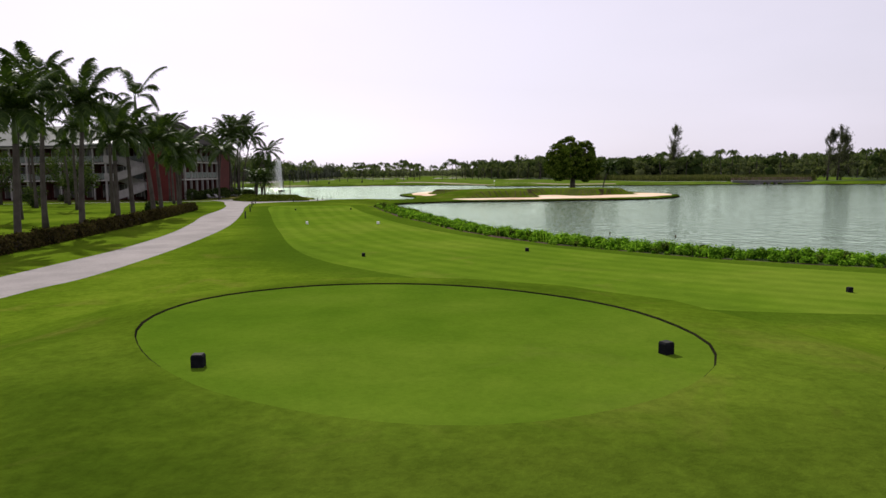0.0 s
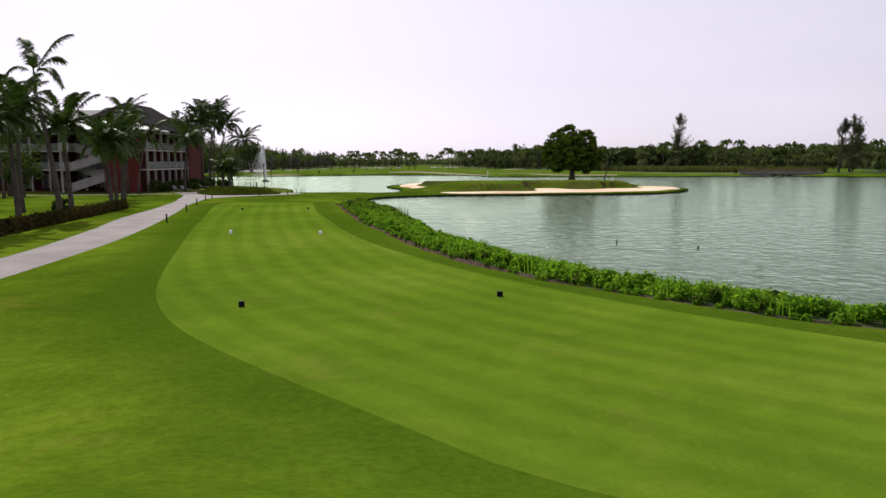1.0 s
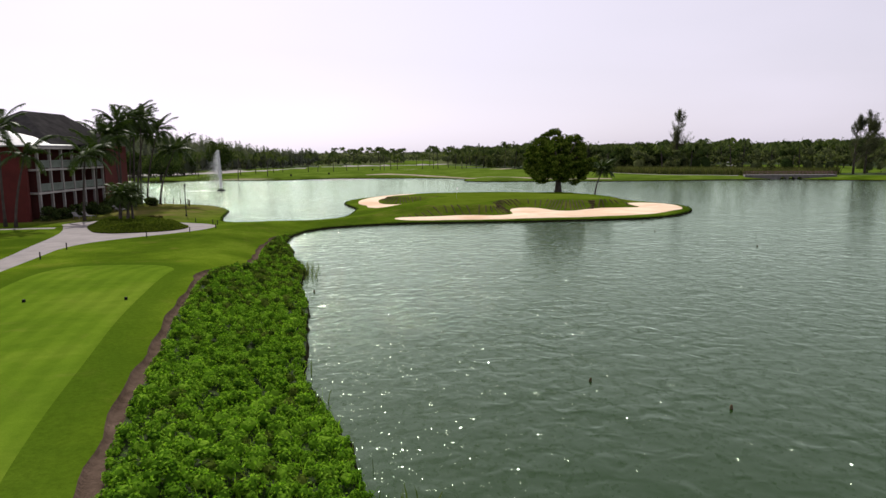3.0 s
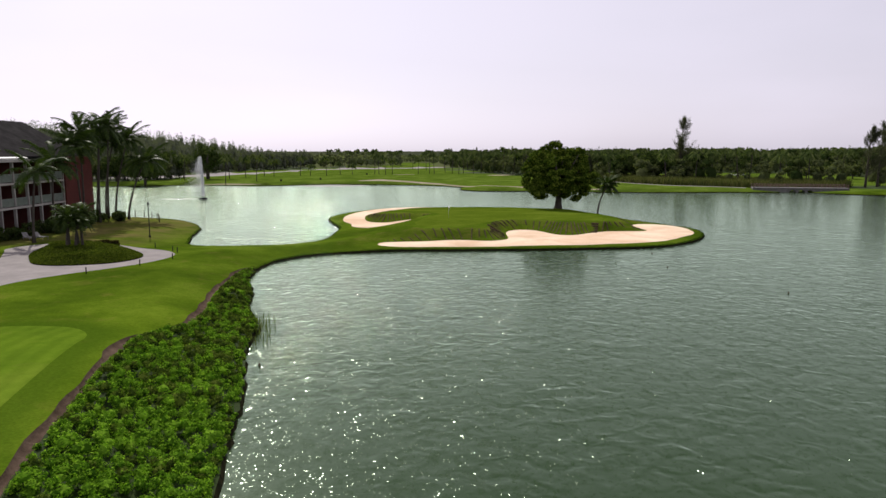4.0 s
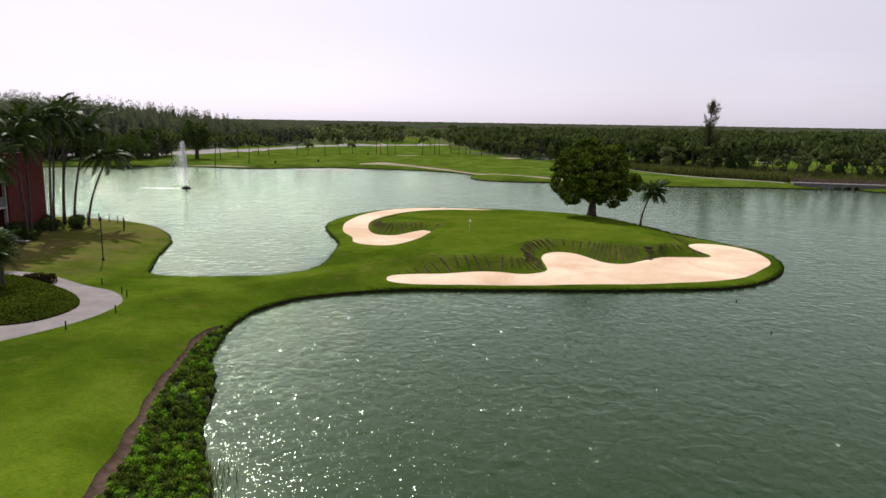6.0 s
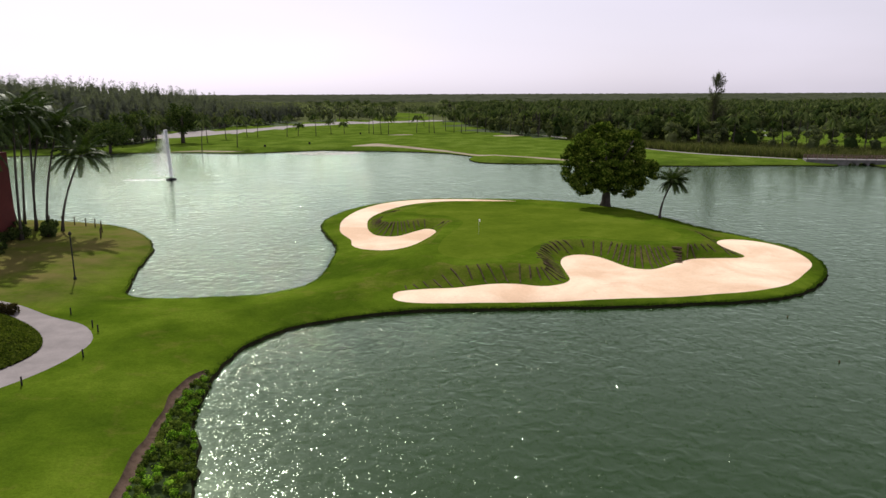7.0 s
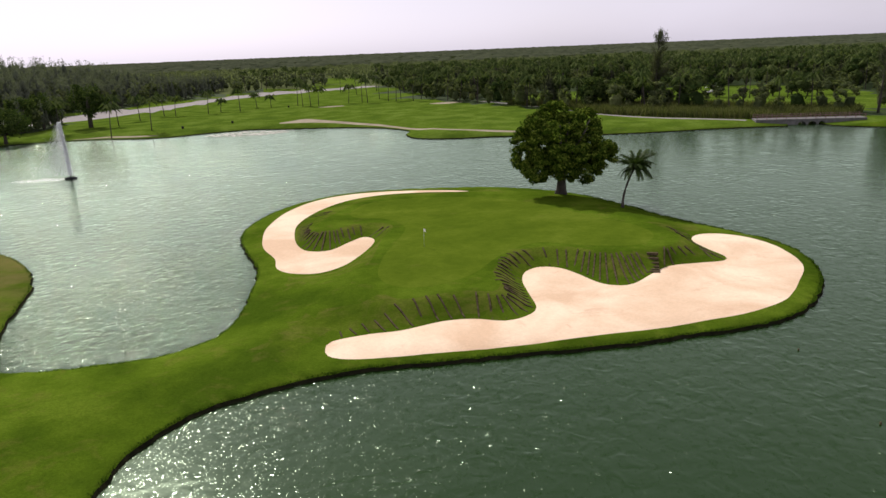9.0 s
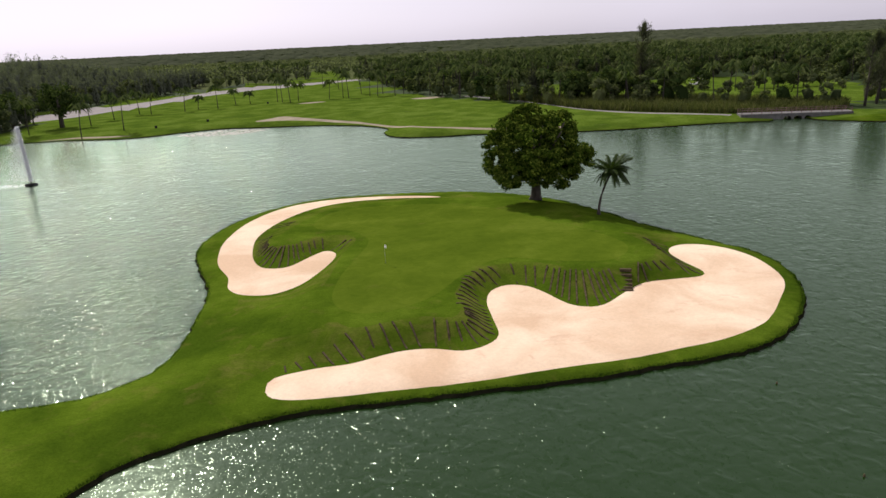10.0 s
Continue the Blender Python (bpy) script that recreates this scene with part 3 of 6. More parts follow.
def sheet(name, mask, mats, label, category, index=None):
    """A piece of the land's surface as an object of its own."""
    f = tris[mask]
    used, back = np.unique(f, return_inverse=True)
    me = mesh_of(name, cloth[used], back.reshape(-1, 3), mats, None if index is None else index[mask], True)
    me.attributes.new("mow", "FLOAT", "POINT").data.foreach_set("value", mow[used].astype(np.float32))
    me.attributes.new("backlight", "FLOAT", "POINT").data.foreach_set("value", backlight[used].astype(np.float32))
    me.attributes.new("dry_lawn", "FLOAT", "POINT").data.foreach_set("value", dry_lawn[used].astype(np.float32))
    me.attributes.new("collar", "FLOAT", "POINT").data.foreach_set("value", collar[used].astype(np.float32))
    return tagged(new(name, me), label, category, kind="structure")


sheet("ground", region < 6, [M_ROUGH, M_SLOPE, M_FAR, M_FLOOR, M_SOIL_SHADE, M_SCRUB], "green rough grass and fairway round a lake", "ground", np.minimum(region, 5))
sheet("tee_box", region == R["tee_oval"], [M_OVAL], "close-mown round grass tee with a cut edge", "tee")
sheet("tee_box", region == R["tee_long"], [M_TEE], "long close-mown grass tee with mower bands", "tee")
sheet("putting_green", region == R["putting"], [M_GREEN], "smooth close-mown putting green on the island mound", "green")
sheet("sand_bunker", region == R["sand_big"], [M_SAND], "large pale pink sand bunker on the island", "bunker")
sheet("sand_bunker", region == R["sand_small"], [M_SAND], "curved pale pink sand bunker on the island", "bunker")
sheet("dirt_strip", region == R["dirt"], [M_DIRT], "bare brown dirt strip between tee and bank plants", "soil")
sheet("cart_path", region == R["path"], [M_PATH], "pale grey concrete cart path winding to the hotel", "path")
sheet("planting_bed", region == R["bed"], [M_SOIL_SHADE], "dark soil bed within the cart path's loop", "bed")
# canal surface in concrete grey: the sky's reflection put into its colour
sheet("far_canal", region == R["canal"], [M_PATH], "pale grey canal along the far wood, sky sheen put into its colour", "road")
sheet("far_track", region == R["far_track"], [M_PATH], "thin pale cart track behind the far fairway", "path")
for k, s in (("far_sand", "long sandy strip along the far shore"), ("far_sand_west", "small sandy patch on the far shore"), ("far_sand_east", "small far sand bunker in the fairway"), ("far_sand_mid", "small far sand bunker beside palms")):
    sheet("sand_bunker" if "bunker" in s else "sandy_bank", region == R[k], [M_SHOAL], s, "bunker" if "bunker" in s else "sand")

water = new("water", mesh_of("water", [(-190, 10, 0), (230, 10, 0), (230, 280, 0), (-190, 280, 0)], [(0, 1, 2, 3)], [M_WATER]))
tagged(water, "rippled grey-green lake water", "lake", kind="structure")
# ---- helpers for things ----
def box_into(bm, lo, hi, bevel=0.0):
    """A box between two corners."""
    m = Matrix.Translation([(a + b) / 2 for a, b in zip(lo, hi)]) @ Matrix.Diagonal([b - a for a, b in zip(lo, hi)] + [1])
    made = bmesh.ops.create_cube(bm, size=1, matrix=m)
    if bevel:
        es = {e for v in made["verts"] for e in v.link_edges}
        bmesh.ops.bevel(bm, geom=list(es), offset=bevel, segments=1, affect="EDGES")
    return bm


def boxes(*pairs, bevel=0.0):
    bm = bmesh.new()
    for lo, hi in pairs:
        box_into(bm, lo, hi, bevel)
    return bm


def tube_into(bm, line, radii, sides=8):
    """A tube along a line of places, with a radius at each."""
    rings = []
    line = [Vector(p) for p in line]
    for i, (p, r) in enumerate(zip(line, radii)):
        d = (line[min(i + 1, len(line) - 1)] - line[max(i - 1, 0)]).normalized()
        u = d.orthogonal().normalized() if abs(d.z) < 0.95 else Vector((1, 0, 0)).cross(d).normalized()
        w = d.cross(u)
        rings.append([bm.verts.new(p + (u * math.cos(a) + w * math.sin(a)) * r) for a in (2 * math.pi * k / sides for k in range(sides))])
    for a, b in zip(rings, rings[1:]):
        for k in range(sides):
            f = bm.faces.new((a[k], a[(k + 1) % sides], b[(k + 1) % sides], b[k]))
            f.smooth = True
    bm.faces.new(rings[0][::-1])
    bm.faces.new(rings[-1])
    return bm


def tubes(*runs, sides=8):
    bm = bmesh.new()
    for line, radii in runs:
        tube_into(bm, line, radii, sides)
    return bm


def mesh_from(name, bm, material):
    me = bpy.data.meshes.new(name)
    bm.to_mesh(me)
    bm.free()
    if material:
        me.materials.append(material)
    return me


def part(name, bm, material, parent, label=""):
    """Links a bmesh, or a mesh that is ready, as one part of a thing."""
    me = bm if isinstance(bm, bpy.types.Mesh) else mesh_from(name, bm, material)
    ob = new(name, me)
    ob.parent = parent
    return tagged(ob, label)


def thing(name, m, label, category, group="", kind=""):
    ob = new(name)
    ob.empty_display_size = 0.3
    ob.matrix_world = m
    return tagged(ob, label, category, group, kind)


def ground_at(x, y):
    return float(height(np.array([[x, y]], float))[0])


M_RED = mottled("red_render", (0.074, 0.012, 0.010), (0.112, 0.019, 0.015), 0.6, 0.85, 0.3, 0.01)
M_MAROON = mottled("maroon_wall", (0.055, 0.014, 0.012), (0.085, 0.021, 0.018), 0.8, 0.85, 0.2, 0.01)
M_WHITE = mottled("white_paint", (0.24, 0.225, 0.21), (0.36, 0.34, 0.32), 0.9, 0.7, 0.15, 0.005)
M_SLAB = mottled("slab_edge", (0.34, 0.31, 0.29), (0.46, 0.425, 0.40), 1.1, 0.8, 0.2, 0.01)
M_ROOF = mottled("grey_shingle", (0.024, 0.023, 0.023), (0.048, 0.046, 0.045), 0.8, 1.0, 0.5, 0.03, 0.0)
M_TIN = mottled("pale_tin_roof", (0.42, 0.42, 0.41), (0.58, 0.58, 0.565), 0.4, 0.5, 0.15, 0.01)
M_GREYTIN = mottled("grey_green_roof", (0.055, 0.062, 0.058), (0.09, 0.098, 0.092), 0.4, 0.7, 0.15, 0.01)
M_DARK = mottled("dark_interior", (0.012, 0.011, 0.010), (0.03, 0.027, 0.024), 1.0, 0.6, 0.1, 0.01)
M_RAIL = mottled("pale_rail", (0.13, 0.155, 0.135), (0.21, 0.24, 0.21), 1.3, 0.5, 0.1, 0.01)
M_CURTAIN = mottled("curtained_glass", (0.03, 0.035, 0.035), (0.16, 0.15, 0.13), 0.5, 0.15, 0.05, 0.01, 0.5)
M_TIMBER = mottled("weathered_sleeper", (0.040, 0.032, 0.018), (0.110, 0.088, 0.052), 3.0, 1.0, 0.5, 0.02, 0.0)
M_BLACK = mottled("black_paint", (0.006, 0.006, 0.008), (0.014, 0.014, 0.017), 9.0, 0.9, 0.1, 0.005, 0.05)
M_STEEL = mottled("dark_metal", (0.014, 0.015, 0.013), (0.035, 0.035, 0.032), 6.0, 0.8, 0.1, 0.005, 0.1)
M_CLOTH = mottled("white_plastic", (0.68, 0.67, 0.65), (0.82, 0.81, 0.79), 4.0, 0.5, 0.1, 0.005)

# ---- the hotel ----
STOREYS = (1.1, 4.1, 6.9, 9.5)


def balcony_front(parent, bays, width, place, curtain=True):
    """Columns, slabs, rails, doors and partitions of a balconied front; place(u, out, z) maps along, outward and up."""
    def bx(u0, u1, o0, o1, z0, z1):
        a, b = place(u0, o0, z0), place(u1, o1, z1)
        return tuple(map(min, a, b)), tuple(map(max, a, b))
    run = bays * width
    for f, z in enumerate(STOREYS[:3]):
        up = STOREYS[f + 1]
        if f:
            part("balcony_slab", boxes(bx(-0.5, run + 0.1, -1.9, 0.25, z - 0.22, z + 0.02), bevel=0.02), M_SLAB, parent)
        part("back_wall", boxes(bx(0, run, -2.1, -1.9, z + 0.02, up - 0.22)), M_MAROON, parent)
        for b in range(bays):
            u = b * width
            frame_ob = part("door_frame", boxes(bx(u + 0.42, u + 0.5, -1.89, -1.8, z + 0.06, z + 2.22), bx(u + width - 0.5, u + width - 0.42, -1.89, -1.8, z + 0.06, z + 2.22), bx(u + 0.5, u + width - 0.5, -1.89, -1.8, z + 2.15, z + 2.22), bx(u + width / 2 - 0.04, u + width / 2 + 0.04, -1.84, -1.8, z + 0.06, z + 2.15)), M_WHITE, parent)
            part("door_glass", boxes(bx(u + 0.5, u + width - 0.5, -1.89, -1.84, z + 0.06, z + 2.15)), M_CURTAIN, frame_ob, "dark curtained glass")
            if f:
                slats = [bx(u + 0.2 + k * 0.17, u + 0.32 + k * 0.17, 0.08, 0.12, z + 0.12, z + 0.98) for k in range(int((width - 0.3) / 0.17))]
                part("railing", boxes(bx(u + 0.12, u + width - 0.12, 0.06, 0.15, z + 0.98, z + 1.05), *slats), M_RAIL, parent)
        for b in range(bays + 1):
            u = b * width
            part("column", boxes(bx(u - 0.11, u + 0.11, -0.12, 0.22, z + 0.02 - (0.3 if f == 0 else 0), up - 0.22), bevel=0.02), M_WHITE, parent)
            part("partition", boxes(bx(u - 0.05, u + 0.05, -1.88, -0.12, z + 0.02, up - 0.22)), M_MAROON, parent)
    part("fascia", boxes(bx(-0.6, run + 0.1, -2.2, 0.5, 9.28, 9.53), bevel=0.02), M_SLAB, parent)


def hip_roof(parent, x0, x1, y0, y1, z, rise, along, material, name="roof", blunt=None):
    """A hipped roof with its eaves overhanging a rectangle."""
    bm = bmesh.new()
    lo = [bm.verts.new(p) for p in ((x0, y0, z), (x1, y0, z), (x1, y1, z), (x0, y1, z))]
    hi = [bm.verts.new((a, b, z + 0.15)) for a, b in ((x0, y0), (x1, y0), (x1, y1), (x0, y1))]
    if along == "y":
        m, r = (x0 + x1) / 2, (x1 - x0) / 2
        ra, rb = bm.verts.new((m, y0 + r, z + rise)), bm.verts.new((m, y1 - (r if blunt is None else blunt), z + rise))
        quads = [(hi[0], hi[1], ra), (hi[1], hi[2], rb, ra), (hi[2], hi[3], rb), (hi[3], hi[0], ra, rb)]
    else:
        m, r = (y0 + y1) / 2, (y1 - y0) / 2
        ra, rb = bm.verts.new((x0 + r, m, z + rise)), bm.verts.new((x1 - r, m, z + rise))
        quads = [(hi[0], hi[1], rb, ra), (hi[1], hi[2], rb), (hi[2], hi[3], ra, rb), (hi[3], hi[0], ra)]
    for f in quads:
        bm.faces.new(f)
    for k in range(4):
        bm.faces.new((lo[k], lo[(k + 1) % 4], hi[(k + 1) % 4], hi[k]))
    bm.faces.new(lo[::-1])
    part(name, bm, material, parent)


hotel = thing("hotel_building", pose(0, 0, 0), "three-storey red hotel with white balconies and grey hipped roof", "building")
FX, FY0, BAY = -41.0, 114.0, 2.75
balcony_front(hotel, 6, BAY, lambda u, o, z: (FX + o, FY0 + u, z))
END_Y = FY0 + 6 * BAY
part("end_wall", boxes(((-46.4, 112.4, 0.5), (-41.5, 112.9, 9.6)), bevel=0.02), M_RED, hotel, "red rendered gable wall")
part("end_wall", boxes(((-43.4, END_Y + 0.14, 0.4), (-40.6, 138, 9.8)), bevel=0.02), M_RED, hotel, "red rendered end block")
part("wall", boxes(((-46.4, 112.95, 0.5), (-43.15, 120.0, 9.2))), M_MAROON, hotel)
part("wall", boxes(((-55.6, 120.2, 0.5), (-43.15, END_Y + 0.1, 9.2))), M_MAROON, hotel)
part("wall", boxes(((-55.6, END_Y + 0.12, 0.5), (-43.45, 137.8, 9.4))), M_WHITE, hotel)
hip_roof(hotel, -56.0, -41.0, 117.6, 136.8, 9.82, 4.7, "y", M_ROOF, blunt=1.0)
hip_roof(hotel, -55.5, -40.6, 111.6, 122.4, 9.62, 2.0, "x", M_TIN, "porch_roof")

wing = thing("hotel_wing", pose(0, 0, 0), "three-storey hotel wing with long white balconies and pale roof", "building")
balcony_front(wing, 13, 2.72, lambda u, o, z: (-84.4 + u, 118.0 - o, z))
part("wall", boxes(((-84.4, 120.2, 0.5), (-55.7, 130.5, 9.2))), M_MAROON, wing)
hip_roof(wing, -86, -43.5, 117.0, 131.5, 9.6, 3.7, "x", M_GREYTIN)

# the outer stair between the two
stair = thing("outer_staircase", pose(0, 0, 0), "white switchback outdoor staircase with solid parapets", "staircase")
for f in range(2):
    z0, z1 = STOREYS[f], STOREYS[f + 1]
    zm = (z0 + z1) / 2
    for lane, (xa, xb, za, zb) in enumerate(((-52.2, -47.4, z0, zm), (-47.4, -52.2, zm, z1))):
        yb = 114.2 if lane == 0 else 115.8
        for k in range(8):
            a, b = xa + (xb - xa) * k / 8, xa + (xb - xa) * (k + 1) / 8
            z = za + (zb - za) * (k + 1) / 8
            part("step", boxes(((min(a, b), yb, z - 0.2), (max(a, b), yb + 1.3, z))), M_SLAB, stair)
        bm = bmesh.new()
        for y in (yb - 0.12, yb):
            for x, z in ((xa, za - 0.3), (xb, zb - 0.3), (xb, zb + 1.0), (xa, za + 1.0)):
                bm.verts.new((x, y, z))
        bm.verts.ensure_lookup_table()
        v = bm.verts
        for q in ((0, 1, 2, 3), (7, 6, 5, 4), (0, 4, 5, 1), (1, 5, 6, 2), (2, 6, 7, 3), (3, 7, 4, 0)):
            bm.faces.new([v[i] for i in q])
        bmesh.ops.recalc_face_normals(bm, faces=bm.faces[:])
        part("parapet", bm, M_WHITE, stair)
    part("landing", boxes(((-47.4, 114.1, zm - 0.2), (-46.3, 117.1, zm))), M_SLAB, stair)
    part("landing", boxes(((-53.6, 114.1, z1 - 0.22), (-52.2, 117.5, z1 + 0.02))), M_SLAB, stair)
    part("parapet", boxes(((-53.7, 114.0, z1 - 0.2), (-52.2, 114.1, z1 + 1.05))), M_WHITE, stair)
for x in (-53.5, -46.4):
    part("post", boxes(((x - 0.15, 114.15, 0.7), (x + 0.15, 114.45, 9.6)), bevel=0.02), M_WHITE, stair)
hip_roof(stair, -54.4, -46.0, 113.2, 117.6, 9.65, 1.0, "x", M_TIN, "canopy")
# ---- plants ----
L_TREE = leafy("broad_leaves", [(0.15, (0.016, 0.034, 0.004)), (0.5, (0.045, 0.080, 0.009)), (0.85, (0.195, 0.240, 0.036))], 0.15, 0.4)
# wood greens, lifted so that part of the distance haze is in their colour
L_WOOD = leafy("wood_leaves", [(0.2, (0.056, 0.074, 0.034)), (0.55, (0.108, 0.132, 0.056)), (0.85, (0.190, 0.210, 0.088))], 0.42, 0.8)
# far canopy leaves paled and greyed: distance haze put into the colour
L_FAR = leafy("haze_pale_leaves", [(0.2, (0.120, 0.140, 0.088)), (0.55, (0.150, 0.170, 0.106)), (0.85, (0.180, 0.200, 0.126))], 0.65, 0.9)
# naturally grey-green needles, paled further: some haze is put into the colour
L_NEEDLE = leafy("casuarina_needles", [(0.2, (0.098, 0.112, 0.082)), (0.55, (0.124, 0.140, 0.100)), (0.85, (0.152, 0.168, 0.120))], 0.3, 0.8)
L_PALM = leafy("palm_fronds", [(0.15, (0.018, 0.032, 0.009)), (0.5, (0.034, 0.060, 0.013)), (0.85, (0.080, 0.112, 0.026))], 0.2, 0.5, 0.05)
# matt yellower far fronds, lightened further with haze put into the colour
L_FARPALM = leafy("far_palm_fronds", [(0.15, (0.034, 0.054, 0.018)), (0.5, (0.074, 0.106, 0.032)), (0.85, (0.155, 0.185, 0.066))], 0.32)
L_BANK = leafy("bank_leaves", [(0.22, (0.034, 0.090, 0.007)), (0.5, (0.112, 0.240, 0.017)), (0.80, (0.260, 0.440, 0.040))], 0.4, 0.5)
L_OLDBANK = leafy("old_bank_leaves", [(0.22, (0.022, 0.040, 0.008)), (0.5, (0.060, 0.098, 0.014)), (0.80, (0.140, 0.190, 0.030))], 0.3, 0.5)
L_HEDGE = leafy("hedge_leaves", [(0.15, (0.018, 0.020, 0.007)), (0.5, (0.046, 0.034, 0.014)), (0.85, (0.085, 0.075, 0.026))], 0.25, 0.6)
L_SHRUB = leafy("shrub_leaves", [(0.15, (0.018, 0.042, 0.006)), (0.5, (0.045, 0.085, 0.010)), (0.85, (0.095, 0.150, 0.018))], 0.3, 0.5)
L_BED = leafy("bed_leaves", [(0.15, (0.028, 0.048, 0.007)), (0.5, (0.062, 0.090, 0.011)), (0.85, (0.130, 0.155, 0.026))], 0.3, 0.5)
# thicket green, also lifted a step for painted haze; near shrubs share it
L_DARK = leafy("thicket_leaves", [(0.15, (0.022, 0.040, 0.012)), (0.5, (0.044, 0.068, 0.020)), (0.85, (0.095, 0.120, 0.038))], 0.3, 0.5)
L_REED = leafy("reed_blades", [(0.15, (0.045, 0.075, 0.016)), (0.5, (0.075, 0.110, 0.024)), (0.85, (0.130, 0.140, 0.045))], 0.3, 0.6)
L_SEDGE = leafy("tall_sedge", [(0.15, (0.050, 0.068, 0.020)), (0.5, (0.090, 0.104, 0.034)), (0.85, (0.150, 0.145, 0.060))], 0.25, 0.7)
L_TURF = leafy("turf_blades", [(0.15, (0.034, 0.062, 0.005)), (0.5, (0.052, 0.088, 0.007)), (0.85, (0.090, 0.105, 0.016))], 0.3, 0.7)
M_BARK = mottled("grey_bark", (0.045, 0.037, 0.030), (0.10, 0.085, 0.07), 2.5, 0.95, 0.6, 0.03)
M_PALMBARK = mottled("palm_trunk", (0.040, 0.033, 0.027), (0.085, 0.072, 0.060), 2.0, 0.9, 0.5, 0.02)
M_SHAFT = mottled("green_crownshaft", (0.05, 0.085, 0.02), (0.09, 0.13, 0.035), 2.0, 0.5, 0.2, 0.01)


def leaf_quads(centre, size, facing=None, loose=0.7, narrow=0.55, rise=0.0):
    """Small leaf faces, one at each centre: pointed quads, turned at random or loosely towards facing."""
    n = len(centre)
    nrm = rng.normal(size=(n, 3))
    nrm /= np.linalg.norm(nrm, axis=1)[:, None]
    if facing is not None:
        nrm = facing + nrm * loose
        nrm /= np.maximum(np.linalg.norm(nrm, axis=1)[:, None], 1e-6)
    u = np.cross(nrm, np.cross(rng.normal(size=(n, 3)) + np.array([0, 0, rise]), nrm)) if rise else np.cross(nrm, rng.normal(size=(n, 3)))
    u /= np.maximum(np.linalg.norm(u, axis=1)[:, None], 1e-6)
    w = np.cross(nrm, u)
    s = (np.broadcast_to(size, n) * rng.uniform(0.7, 1.3, n))[:, None]
    v = np.stack([centre - u * s * 0.5, centre + w * s * narrow * 0.5 - u * s * 0.05, centre + u * s * 0.5, centre - w * s * narrow * 0.5 - u * s * 0.05], 1)
    return v.reshape(-1, 3), np.arange(n * 4).reshape(-1, 4)


def gather(parts):
    vs, fs, k = [], [], 0
    for v, f in parts:
        vs.append(v)
        fs.append(f + k)
        k += len(v)
    return np.vstack(vs), np.vstack(fs)


def blob_leaves(centres, radii, per, size, squash=0.8, shell=0.75, loose=0.8):
    """Leaves round many clumps at once."""
    c = np.repeat(centres, per, 0)
    r = np.repeat(radii, per)[:, None]
    d = rng.normal(size=c.shape)
    d /= np.linalg.norm(d, axis=1)[:, None]
    k = rng.uniform(shell, 1.05, (len(c), 1))
    return leaf_quads(c + d * r * k * np.array([1, 1, squash]), size, d + np.array([0, 0, 0.35]), loose)


def ball(level):
    """A unit ball of triangles: 20, 80 or 320."""
    bm = bmesh.new()
    bmesh.ops.create_icosphere(bm, subdivisions=level, radius=1)
    v, f = np.array([tuple(p.co) for p in bm.verts]), np.array([[p.index for p in q.verts] for q in bm.faces])
    bm.free()
    return v, f


BALLS = {k: ball(k) for k in (1, 2)}


def clods(centres, radii, squash, seed, level=1, rough=0.22):
    """Close, uneven clumps of foliage, each an island of its own."""
    g = np.random.default_rng(seed)
    bv, bf = BALLS[level]
    n, m = len(centres), len(bv)
    r = np.broadcast_to(radii, n)[:, None, None] * g.uniform(1 - rough, 1 + rough, (n, m, 1))
    v = np.asarray(centres)[:, None, :] + bv[None] * r * np.array([1, 1, squash])
    return v.reshape(-1, 3), (bf[None] + np.arange(n)[:, None, None] * m).reshape(-1, 3)


def in_threes(v, f):
    """The same faces, all triangles."""
    return v, np.vstack([f[:, :3], f[:, [0, 2, 3]]])


